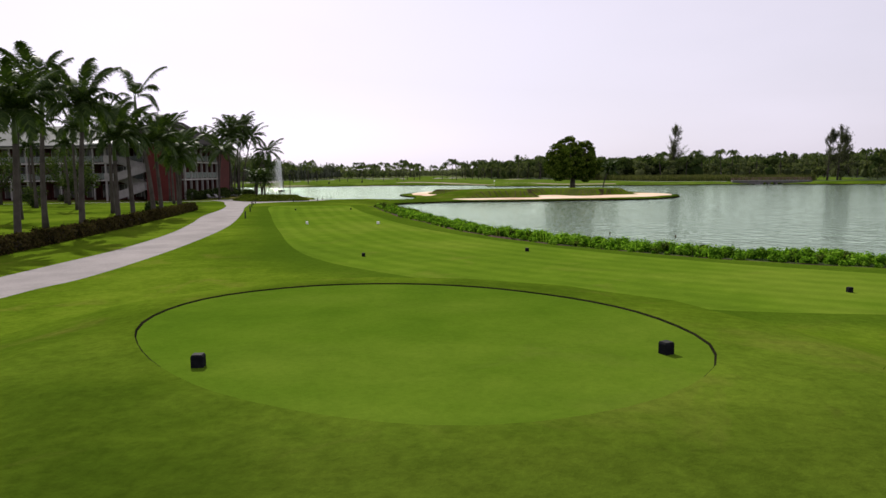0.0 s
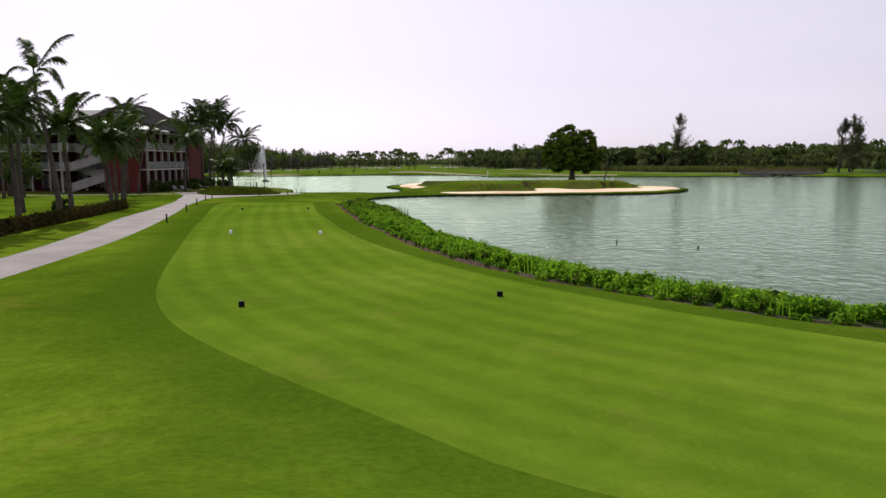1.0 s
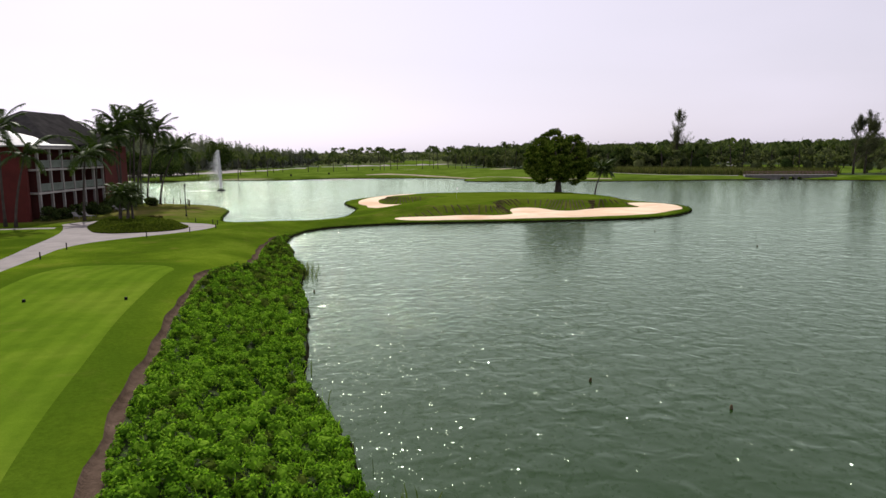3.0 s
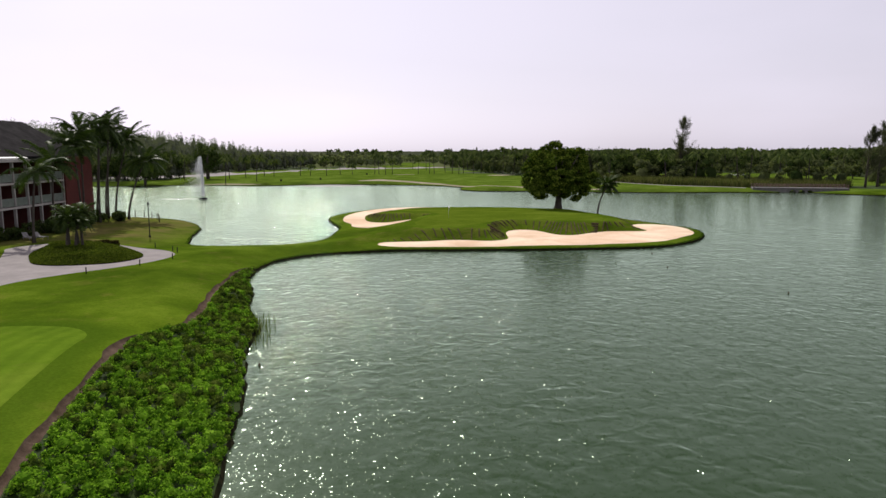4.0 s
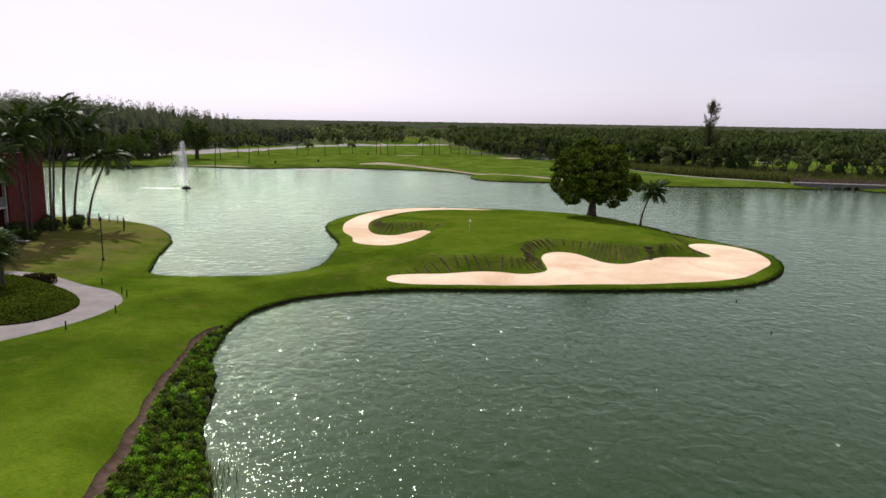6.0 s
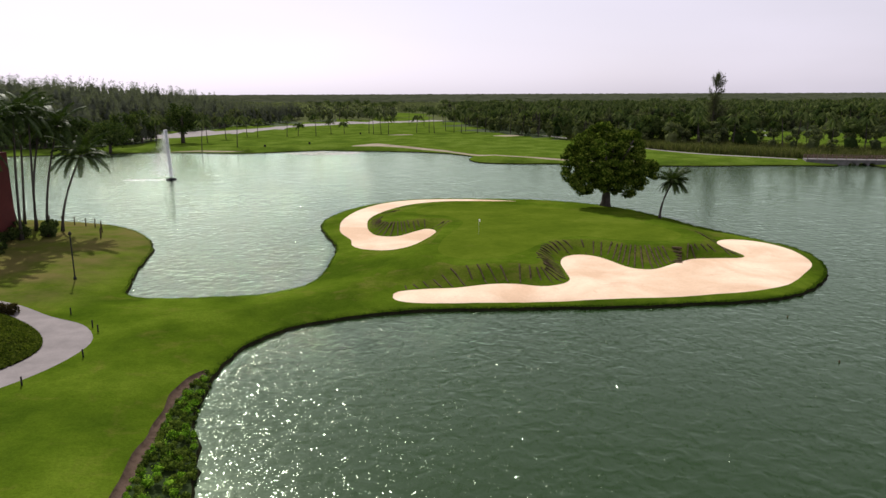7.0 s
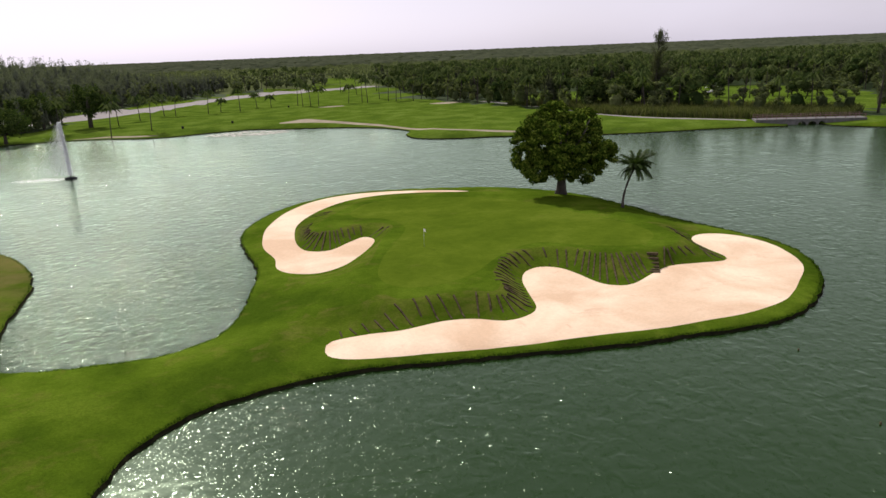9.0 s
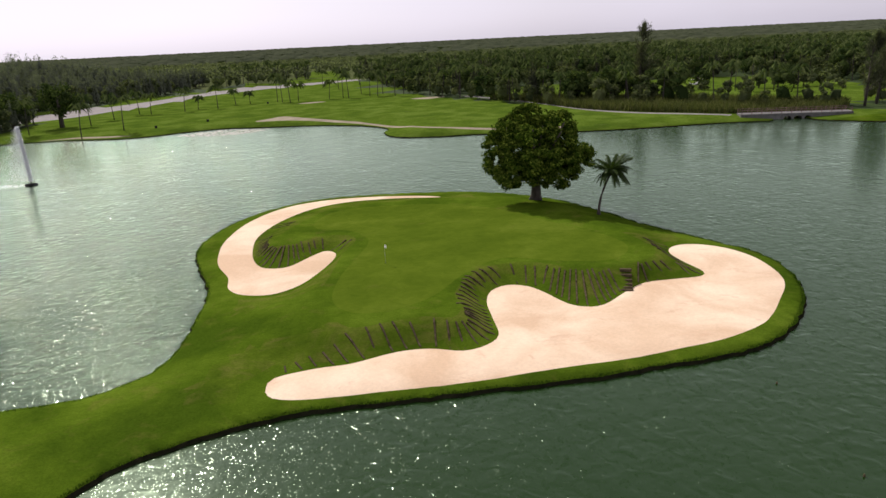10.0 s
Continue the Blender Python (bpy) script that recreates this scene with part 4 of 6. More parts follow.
# -- the great tree on the island --
def broad_tree():
    t = thing("island_tree", pose(28.4, 153.2, ground_at(28.4, 153.2) - 0.15), "large spreading tree with glossy dark green leaves on the island", "tree")
    g = np.random.default_rng(12)
    runs = [([(0, 0, 0), (0.05, 0, 0.7), (0.1, 0.05, 1.9), (0, 0, 3.0)], [0.85, 0.62, 0.5, 0.46])]
    ends = []
    for k in range(11):
        a = k * 2.4 + g.uniform(-0.3, 0.3)
        reach, up = g.uniform(2.6, 5.2), g.uniform(4.4, 9.4)
        tip = (reach * math.cos(a) - 0.3, reach * math.sin(a) * 0.85, up)
        mid = (tip[0] * 0.45, tip[1] * 0.45, 2.6 + (up - 2.6) * 0.5)
        runs.append(([(0, 0, 2.3), mid, tip], [0.3, 0.19, 0.06]))
        ends.append(tip)
    part("trunk", tubes(*runs, sides=9), M_BARK, t)
    lumps = []
    lobes = [((-3.0, -1.0, 3.6), 1.9), ((2.6, -1.2, 3.5), 2.0), ((0, -2.4, 3.7), 1.8), ((-0.6, 0, 8.6), 2.9), ((-2.6, 0.2, 6.9), 3.0), ((1.6, 0, 7.4), 3.0), ((3.5, -0.6, 5.6), 2.6), ((-4.0, 0, 4.9), 2.0), ((-1.0, -2.6, 6.4), 3.0), ((1.4, -2.6, 5.2), 2.8), ((0, 2.6, 6.4), 3.0), ((4.9, -0.8, 4.2), 1.7), ((-3.2, -1.6, 3.4), 1.6), ((2.4, 2.2, 5.2), 2.4), ((-0.6, 0.4, 9.3), 1.9), ((-3.2, 0, 8.0), 2.1), ((2.5, 0, 8.3), 2.2), ((5.4, 0.4, 5.2), 1.4)]
    for c, r in lobes:
        for _ in range(int(11 * r * r ** 0.4)):
            d = g.normal(size=3)
            d /= np.linalg.norm(d)
            lumps.append((np.array(c) + d * r * g.uniform(0.74, 1.02) * np.array([1, 1, 0.86]), g.uniform(0.32, 0.95)))
    lumps = [(c, r) for c, r in lumps if c[2] > 1.85 + 0.12 * g.normal()]
    cen, rad = np.array([c for c, _ in lumps]), np.array([r for _, r in lumps])
    v, f = blob_leaves(cen, rad, 120, 0.33, 0.62, 0.6, 0.6)
    part("crown", mesh_of("crown", v, f, [L_TREE]), None, t)
    twig_v, twig_f = blob_leaves(np.array([(2.2, -1.6, 2.0), (2.8, -1.4, 1.8)]), np.array([0.5, 0.4]), 60, 0.3)
    part("hanging_spray", mesh_of("hanging_spray", twig_v, twig_f, [L_TREE]), None, t)


broad_tree()


# -- palms --
def frond_mesh(name, length, droop, leaflets, leaf_len, seed, up=0.75, ragged=0.12):
    """One feathered frond that leaves the origin along +x."""
    g = np.random.default_rng(seed)
    s = np.linspace(0, 1, 9)
    x = length * (s - 0.22 * droop * s ** 2)
    z = length * (up * s * (1 - 0.35 * s) - droop * 0.85 * s ** 2.1)
    line = np.stack([x, np.zeros(9), z], 1)
    vs, fs = [], []
    for i in range(8):                                 # midrib
        a, b, w = line[i], line[i + 1], 0.035 * (1 - 0.75 * s[i])
        k = len(vs)
        vs += [a + (0, w, 0), a - (0, w, 0), b - (0, w * 0.8, 0), b + (0, w * 0.8, 0)]
        fs.append((k, k + 1, k + 2, k + 3))
    for i in range(leaflets):
        t = 0.12 + 0.88 * (i + g.uniform(-0.3, 0.3)) / leaflets
        p = np.array([np.interp(t, s, line[:, j]) for j in range(3)])
        q = np.array([np.interp(min(t + 0.05, 1), s, line[:, j]) for j in range(3)]) - np.array([np.interp(max(t - 0.05, 0), s, line[:, j]) for j in range(3)])
        q /= np.linalg.norm(q)
        ll = leaf_len * math.sin(math.pi * min(0.97, 0.14 + 0.80 * t)) ** 0.7 * g.uniform(1 - 2 * ragged, 1 + ragged)
        for side in (-1, 1):
            out = np.array([0.68 * q[0], side * 0.74, 0.68 * q[2] - 0.04])
            mid = p + out * ll * 0.5
            tip = p + out * ll * 0.9 + np.array([0, 0, -ll * g.uniform(0.18, 0.6)])
            w = q * 0.032 * (1 + 0.4 * leaf_len)
            k = len(vs)
            vs += [p - w, p + w, mid + w, mid - w, tip]
            fs += [(k, k + 1, k + 2, k + 3), (k + 3, k + 2, k + 4, k + 4)]
    v, f = np.array(vs), np.array(fs)
    tri = np.vstack([f[:, :3], f[:, [0, 2, 3]]])
    tri = tri[tri[:, 1] != tri[:, 2]]
    return mesh_of(name, v, tri, [L_PALM])


FRONDS = {"royal": [frond_mesh("frond", 2.5, d, 44, 0.80, 40 + i, u, 0.2) for i, (d, u) in enumerate(((0.25, 1.9), (0.60, 1.35), (1.1, 0.85)))],
          "coconut": [frond_mesh("frond", 3.5, d, 46, 0.86, 60 + i, u, 0.2) for i, (d, u) in enumerate(((0.20, 1.25), (0.50, 0.75), (0.85, 0.25)))],
          "young": [frond_mesh("frond", 2.3, d, 20, 0.6, 80 + i, u) for i, (d, u) in enumerate(((0.3, 1.3), (0.55, 1.0), (0.9, 0.6)))]}


def palm(kind, x, y, tall, lean, bearing, label, seed, count=17, scale=1.0, wind=0.4):
    """A palm of the given kind: trunk, crownshaft where it has one, and single fronds."""
    g = np.random.default_rng(seed)
    def swept(turn):
        """Fronds blown towards +x by the steady wind."""
        a = radians(turn + bearing)
        return math.degrees(math.atan2(math.sin(a), math.cos(a) + wind)) - bearing
    t = thing(kind + "_palm", pose(x, y, ground_at(x, y) - 0.1, 0, 0, bearing), label, "palm tree", "palms by the hotel")
    s = np.linspace(0, 1, 8)
    curve = [(lean * (a ** 1.7), 0.15 * lean * math.sin(3 * a), tall * a) for a in s]
    if kind == "royal":
        rad = [0.15 * (1.25 - 0.5 * a + (0.3 if a == 0 else 0)) * (0.75 + 0.2 * scale) for a in s]
    else:
        rad = [0.125 * (1.2 - 0.5 * a + (0.7 if a == 0 else 0)) for a in s]
    part("trunk", tubes((curve, rad), sides=9), M_PALMBARK, t)
    top = Vector(curve[-1])
    if kind == "royal":
        part("crownshaft", tubes(([top - Vector((0, 0, 0.1)), top + Vector((0, 0, 0.6)), top + Vector((0, 0, 1.2))], [rad[-1] * 1.15, rad[-1] * 1.0, rad[-1] * 0.5]), sides=8), M_SHAFT, t, "smooth green crownshaft")
        top = top + Vector((0, 0, 1.0))
    else:
        part("heart", tubes(([top - Vector((0, 0, 0.25)), top + Vector((0, 0, 0.25))], [0.22, 0.12]), sides=7), M_BARK, t, "fibrous brown crown base")
    for k in range(count):
        ring = 0 if k < count * 0.3 else (1 if k < count * 0.65 else 2)
        f = part("frond", FRONDS[kind][ring], None, t)
        f.matrix_basis = Matrix.Translation(top) @ pose(0, 0, 0, g.uniform(-14, 14), g.uniform(-12, 8), swept(137.5 * k + g.uniform(-14, 14))) @ Matrix.Scale(scale * g.uniform(0.85, 1.1), 4)
    return t


ROYAL = "royal palm with grey trunk and full green crown on the lawn"
for i, (x, y, tall, lean, scale) in enumerate(((-19.8, 32.6, 4.7, 0.2, 1.0), (-20.2, 39.2, 5.6, 0.3, 1.0), (-24.0, 42.5, 6.6, 0.4, 1.1), (-20.8, 44.9, 4.2, 0.1, 0.9), (-21.1, 47.8, 4.5, 0.2, 0.9), (-22.1, 55.2, 4.3, 0.2, 1.0), (-25.0, 67.0, 3.7, 0.2, 1.1), (-27.2, 72.8, 4.1, 0.1, 1.1), (-28.6, 77.2, 3.6, 0.2, 1.0), (-30.2, 81.2, 4.6, 0.3, 1.1), (-31, 52, 6.4, 0.2, 1.0), (-28, 60, 6.0, 0.1, 1.0), (-36, 70, 6.6, 0.2, 1.0), (-42.2, 74, 6.6, 0.2, 1.0), (-34, 90, 5.6, 0.1, 0.9), (-45, 86, 6.0, 0.2, 0.9), (-54, 94, 6.2, 0.1, 0.9), (-62, 98, 6.0, 0.2, 0.9), (-29, 45, 6.2, 0.2, 1.0))):
    palm("royal", x, y, tall, lean, 40 * i, ROYAL, 100 + i, 21, 0.9 * scale, 0.3)
palm("royal", -22.2, 54.0, 7.7, -0.9, 10, "tall leaning royal palm with a thin windblown crown", 140, 6, 1.05, 0.3)
COCO = "slender coconut palm with a leaning trunk beside the hotel"
for i, (x, y, tall, lean, bearing) in enumerate(((-36.6, 139.8, 7.6, 2.6, 20), (-39.6, 142.4, 10.8, 2.2, 20), (-41.4, 143.4, 10.2, 1.8, 60), (-43.4, 144.6, 11.4, 1.5, 330), (-45.2, 146.0, 9.8, 1.6, 140), (-39.0, 131.6, 11.6, 0.8, 300), (-38.2, 122.6, 7.6, 0.5, 80), (-38.4, 134.8, 12.4, 0.7, 30), (-47.4, 147.0, 10.8, 1.0, 210), (-39.6, 140.0, 12.0, 0.8, 350), (-37.6, 128.4, 9.8, 0.6, 200))):
    palm("coconut", x, y, tall + 0.7, lean, bearing, COCO, 200 + i, 23, 1.0, 0.25)
palm("coconut", -35.2, 112.6, 7.6, 0.6, 30, "thin coconut palm before the balconied front", 229, 16, 0.95)
palm("coconut", -38.4, 104.2, 7.6, 1.4, 20, "thin leaning coconut palm before the red gable wall", 230, 16, 0.9)
palm("coconut", -40.2, 105.4, 10.6, 0.5, 100, "thin coconut palm before the red gable wall", 231, 17, 0.95)
palm("coconut", 33.2, 145.4, 4.5, 1.35, 5, "young coconut palm with a leaning trunk on the island", 250, 62, 0.64, 0.45)
# -- plants on the near bank --
BANK = spline(DIRT_OUT + [(40, 17), (60, 18), (62, 23.6)] + NEAR_BANK[:-1], 0.8)


def scatter(line, n, seed):
    g = np.random.default_rng(seed)
    q = g.uniform(line.min(0), line.max(0), (n, 2))
    return q[inside(q, line)]


g = np.random.default_rng(31)
q = scatter(BANK, 160000, 31)
q = q[q[:, 0] < 27]
cell = np.floor(q @ np.array([[0.83, -0.56], [0.56, 0.83]]) / 0.36)      # the plants grow in tufts
_, first = np.unique(cell, axis=0, return_index=True)
q = q[np.sort(first)]
edge = np.minimum(distance(q, BANK) / 0.45, 1.0)
size = g.uniform(0.14, 0.31, len(q)) * (0.55 + 0.45 * edge)
lift = 0.04 + 0.20 * edge + (0.12 * value_noise(q, 2.4, 22) + 0.10 * value_noise(q, 1.1, 24) + g.uniform(-0.08, 0.16, len(q))) * edge
lift = lift * np.interp(q[:, 0], [3, 8], [1.0, 0.6])          # lower towards the bend
cen = np.column_stack([q, height(q) + lift])
patch = value_noise(q, 1.7, 26) + g.normal(size=len(q)) * 0.35
old = g.uniform(0, 1, len(q)) < np.interp(q[:, 1], [56, 72, 90], [0.05, 0.5, 0.7]) + 0.2 * value_noise(q, 4.0, 27)
for some, leaf, label in ((~old & (patch > -1.0), L_BANK, "dense low bright green leafy plants along the bank"), (old & (patch > -0.75), L_OLDBANK, "older dull green plants tangled along the bank")):
    v, f = gather([clods(cen[some], size[some] * 0.7, 0.8, 32, 1, 0.35), in_threes(*blob_leaves(cen[some], size[some], 84, 0.10, 0.9, 0.66, 0.85))])
    tagged(new("bank_plants", mesh_of("bank_plants", v, f, [leaf])), label, "ground cover", kind="stuff")


def upright_blades(q, tall, wide, seed, lean=0.25, base=None):
    """Thin upright blades, each a bent strip of two faces."""
    g = np.random.default_rng(seed)
    n = len(q)
    z = height(q) if base is None else np.full(n, base)
    a = g.uniform(0, 2 * np.pi, n)
    w = np.stack([np.cos(a), np.sin(a), np.zeros(n)], 1) * (wide * g.uniform(0.6, 1.3, n))[:, None] * 0.5
    h = tall * g.uniform(0.55, 1.2, n)
    bend = g.normal(size=(n, 2)) * (h * lean)[:, None]
    p0 = np.column_stack([q, z - 0.1])
    p1 = p0 + np.column_stack([bend * 0.35, h * 0.6])
    p2 = p0 + np.column_stack([bend, h])
    v = np.stack([p0 - w, p0 + w, p1 + w * 0.8, p1 - w * 0.8, p2 + w * 0.15, p2 - w * 0.15], 1).reshape(-1, 3)
    k = np.arange(n)[:, None] * 6
    return v, np.vstack([k + [0, 1, 2, 3], k + [3, 2, 4, 5]])


# longer grass that has grown through the plants
g = np.random.default_rng(33)
q = scatter(BANK, 110000, 34)
q = q[(q[:, 0] < 27) & (q[:, 0] > 2.5 + g.normal(size=len(q)) * 2.0) & (value_noise(q, 1.6, 35) + g.normal(size=len(q)) * 0.6 > -0.5)]
v, f = upright_blades(q, np.interp(q[:, 0], [5, 13], [0.66, 0.42]), 0.035, 36, 0.28)
tagged(new("bank_grass", mesh_of("bank_grass", v, f, [L_BANK])), "tufts of long bright green grass on the bank", "grass", kind="stuff")

# reeds that stand in the shallows
g = np.random.default_rng(5)
shore_line = spline(NEAR_BANK, 0.4, False)
spots = []
for lo, hi, n, far in ((36.0, 43.5, 200, 1.4), (45, 60, 18, 0.5), (74, 80, 90, 1.0)):
    s = shore_line[(shore_line[:, 1] > lo) & (shore_line[:, 1] < hi)]
    p = s[g.integers(0, len(s), n)]
    spots.append(p + np.column_stack([g.uniform(-0.4, far, n), g.uniform(0, far, n)]))
v, f = upright_blades(np.vstack(spots), 0.72, 0.05, 8, 0.14, 0.0)
tagged(new("reeds", mesh_of("reeds", v, f, [L_REED])), "sparse green reeds standing in the shallow water", "reeds", kind="stuff")

# the longer grass cut square round the raised tee, and the rough before it
ring = offset(P["tee_oval"], -0.06)
g = np.random.default_rng(15)
i = g.integers(0, len(ring), 9000)
q = ring[i] + (np.roll(ring, -1, 0)[i] - ring[i]) * g.uniform(0, 1, (9000, 1)) + g.normal(size=(9000, 2)) * 0.02
v, f = upright_blades(q, 0.05, 0.010, 16, 0.4)
tagged(new("tee_fringe", mesh_of("tee_fringe", v, f, [L_TURF])), "dark edge of longer grass round the raised tee", "grass", kind="stuff")
q = g.normal(size=(90000, 2)) * (3.4, 1.6) + (-1.2, 4.6)
q = q[(q[:, 1] > 2.4) & (np.hypot(q[:, 0] + 1.6, q[:, 1] - 9.4) < 7.5) & ~inside(q, offset(P["tee_oval"], -0.05)) & (value_noise(q, 1.1, 17) + g.normal(size=len(q)) * 0.5 > 0.1)]
v, f = upright_blades(q, 0.045, 0.010, 18, 0.6)
tagged(new("rough_blades", mesh_of("rough_blades", v, f, [L_TURF])), "fine tufted blades of the rough round the tee", "grass", kind="stuff")

# fringe of longer grass along the island's edge and the far shore
def fringe(line, n, spread, tall, seed, name, label):
    g = np.random.default_rng(seed)
    q = line[g.integers(0, len(line), n)] + g.normal(size=(n, 2)) * spread
    q = q[~inside(q, LAKE)]
    v, f = upright_blades(q, tall, 0.06, seed, 0.3)
    tagged(new(name, mesh_of(name, v, f, [L_SHRUB])), label, "grass", kind="stuff")


fringe(spline(NEAR_BANK[-2:] + ISLAND_SOUTH + ISLAND_NORTH[:7], 0.15, False), 15000, 0.10, 0.20, 71, "edge_grass", "ragged longer grass along the island's bank")
fringe(spline(ISLAND_NORTH[6:] + COVE[:15], 0.15, False), 9000, 0.10, 0.17, 72, "edge_grass", "ragged longer grass along the cove's bank")

# -- far woods --
FAR_GLADE = spline(GLADE, 6)
CANAL_WIDE = offset(P["canal"], -5)


def wood_spots(n, y0, y1, gap, seed, within=0.78, x0=None, x1=None):
    """Places for trees in the woodland, none closer than about gap."""
    g = np.random.default_rng(seed)
    y = g.uniform(y0, y1, n)
    q = np.column_stack([g.uniform(-1, 1, n) * (within * y + 10), y])
    if x0 is not None:
        q = q[(q[:, 0] > x0) & (q[:, 0] < x1)]
    ok = inside(q, WOOD_EDGE) & ~inside(q, FAR_GLADE) & ~inside(q, CANAL_WIDE)
    q = q[ok]
    _, first = np.unique(np.floor(q / gap).astype(int), axis=0, return_index=True)
    return q[np.sort(first)]


def broad_wood(q, low, high, per, size, seed, lumps=7, spread=0.21):
    """Rounded crowns: close clumps over a common centre, with leaves standing out of each."""
    g = np.random.default_rng(seed)
    n = len(q)
    h = g.uniform(low, high, n)
    z = height(q)
    parts = []
    for k in range(lumps):
        a, up = g.uniform(0, 2 * np.pi, n), g.uniform(-0.35, 1.0, n)
        out = h * spread * np.sqrt(np.maximum(1.05 - up ** 2, 0.05)) * g.uniform(0.6, 1.25, n)
        cen = np.column_stack([q[:, 0] + out * np.cos(a), q[:, 1] + out * np.sin(a), z + h * (0.60 + 0.24 * up)])
        r = h * g.uniform(0.11, 0.19, n)
        parts.append(clods(cen, r * 0.62, 0.9, seed * 31 + k, 1, 0.4))
        parts.append(in_threes(*blob_leaves(cen, r * 1.04, max(1, per // lumps), size, 1.0, 0.5, 0.75)))
    skirt = np.column_stack([q, z + h * 0.3])
    parts.append(clods(skirt, h * 0.17, 1.4, seed + 5, 1, 0.4))
    parts.append(in_threes(*blob_leaves(skirt, h * 0.26, max(2, per // 4), size, 1.1, 0.6, 0.7)))
    return gather(parts)


def needle_wood(q, low, high, per, size, seed):
    """Casuarinas: narrow, ragged, feathery spires with a few leaders each."""
    g = np.random.default_rng(seed)
    n = len(q)
    tall = g.uniform(low, high, n)
    base = height(q)
    off = g.uniform(-0.13, 0.13, (n, 4, 2)) * tall[:, None, None]
    off[:, 0] *= 0.3
    top = tall[:, None] * np.column_stack([np.ones(n), g.uniform(0.62, 0.92, (n, 3))])
    who, lead = np.repeat(np.arange(n), per), g.integers(0, 4, n * per)
    h = top[who, lead]
    t = 0.14 + 0.80 * g.uniform(0, 1, n * per) ** 0.8
    tier = np.sin(t * 23 + who * 1.7 + lead) * 0.28 + 0.85        # boughs in uneven tiers
    a = g.uniform(0, 2 * np.pi, n * per)
    r = h * 0.17 * (1.04 - t) ** 0.62 * np.sqrt(g.uniform(0.15, 1, n * per)) * tier
    c = np.column_stack([q[who, 0] + r * np.cos(a) + off[who, lead, 0], q[who, 1] + r * np.sin(a) + off[who, lead, 1], base[who] + h * t])
    parts = [in_threes(*leaf_quads(c, size * (1.2 - 0.4 * t), np.column_stack([np.cos(a), np.sin(a), np.full(len(a), 0.5)]), 0.7, 0.36, 1.6))]
    for k in range(4):
        for up, wide in ((0.32, 0.085), (0.52, 0.068), (0.68, 0.046)):
            cen = np.column_stack([q + off[:, k], base + top[:, k] * up])
            parts.append(clods(cen, top[:, k] * wide, 1.9, seed * 17 + k * 7 + int(up * 10), 1, 0.5))
    return gather(parts)


def trunks(q, tall, radius, seed):
    g = np.random.default_rng(seed)
    n = len(q)
    h = tall * g.uniform(0.8, 1.1, n)
    z = height(q) - 0.2
    lean = g.normal(size=(n, 2)) * 0.06 * tall
    a = np.arange(4) * np.pi / 2
    ring = np.stack([np.cos(a), np.sin(a)], 1) * radius
    lo = np.concatenate([q[:, None, :] + ring, np.broadcast_to(z[:, None, None], (n, 4, 1))], 2)
    hi = np.concatenate([(q + lean)[:, None, :] + ring * 0.6, np.broadcast_to((z + h)[:, None, None], (n, 4, 1))], 2)
    v = np.concatenate([lo, hi], 1).reshape(-1, 3)
    k = np.arange(n)[:, None] * 8
    f = np.vstack([k + [i, (i + 1) % 4, 4 + (i + 1) % 4, 4 + i] for i in range(4)])
    return v, f, np.column_stack([q + lean, z + h])


def far_crowns(tops, fronds, length, seed):
    """Drooping palm crowns for palms too far off to count their leaflets."""
    g = np.random.default_rng(seed)
    n = len(tops)
    parts = []
    for k in range(fronds):
        a = g.uniform(0, 2 * np.pi, n)
        up = g.uniform(-0.5, 1.1, n)
        L = length * g.uniform(0.75, 1.15, n)
        d = np.column_stack([np.cos(a), np.sin(a)])
        s = np.column_stack([-np.sin(a), np.cos(a), np.zeros(n)]) * 0.36
        pts = []
        for t, z in ((0.02, 0.0), (0.45, 0.40), (1.0, -0.25)):
            pts.append(tops + np.column_stack([d * (L * t)[:, None], L * (z + up * t * (1 - 0.45 * t) * 0.75)]))
        drop = np.array([0, 0, -0.36])
        v = np.stack([pts[0], pts[1] + s + drop, pts[2], pts[1], pts[1] - s + drop], 1).reshape(-1, 3)
        b = np.arange(n)[:, None] * 5
        parts.append((v, np.vstack([b + [0, 1, 2, 3], b + [0, 3, 2, 4]])))
    return gather(parts)


# the tall casuarina wood to the west, the mixed wood behind the fairway
q = wood_spots(14000, 252, 470, 6.0, 41, 0.78, -330, -64)
low = np.interp(q[:, 0], [-170, -125, -108, -84], [19, 15, 12, 8])
v, f = needle_wood(q, low, low * 1.35, 430, 0.80, 42)
tv, tf, _ = trunks(q, 6, 0.22, 43)
tagged(new("casuarina_wood", mesh_of("casuarina_wood", v, f, [L_NEEDLE])), "dark feathery casuarina wood beyond the lake", "wood", kind="stuff")
tagged(new("wood_trunks", mesh_of("wood_trunks", tv, tf, [M_BARK])), "thin grey trunks of the casuarina wood", "tree trunks", kind="stuff")
q = wood_spots(6000, 252, 420, 7.5, 44, 0.78, -330, -66)
v, f = broad_wood(q, 5, 9.5, 175, 0.7, 45)
tagged(new("west_underwood", mesh_of("west_underwood", v, f, [L_WOOD])), "dense green understorey along the western shore", "wood", kind="stuff")
q = wood_spots(20000, 218, 440, 6.6, 46, 0.78, -56, 330)
v, f = broad_wood(q, 4.0, 8.0, 154, 0.55, 47)
tagged(new("broadleaf_wood", mesh_of("broadleaf_wood", v, f, [L_WOOD])), "mixed green wood behind the fairway", "wood", kind="stuff")
q = wood_spots(4200, 222, 520, 9.0, 48, 0.78, -50, 330)
tv, tf, tops = trunks(q, 8.2, 0.18, 49)
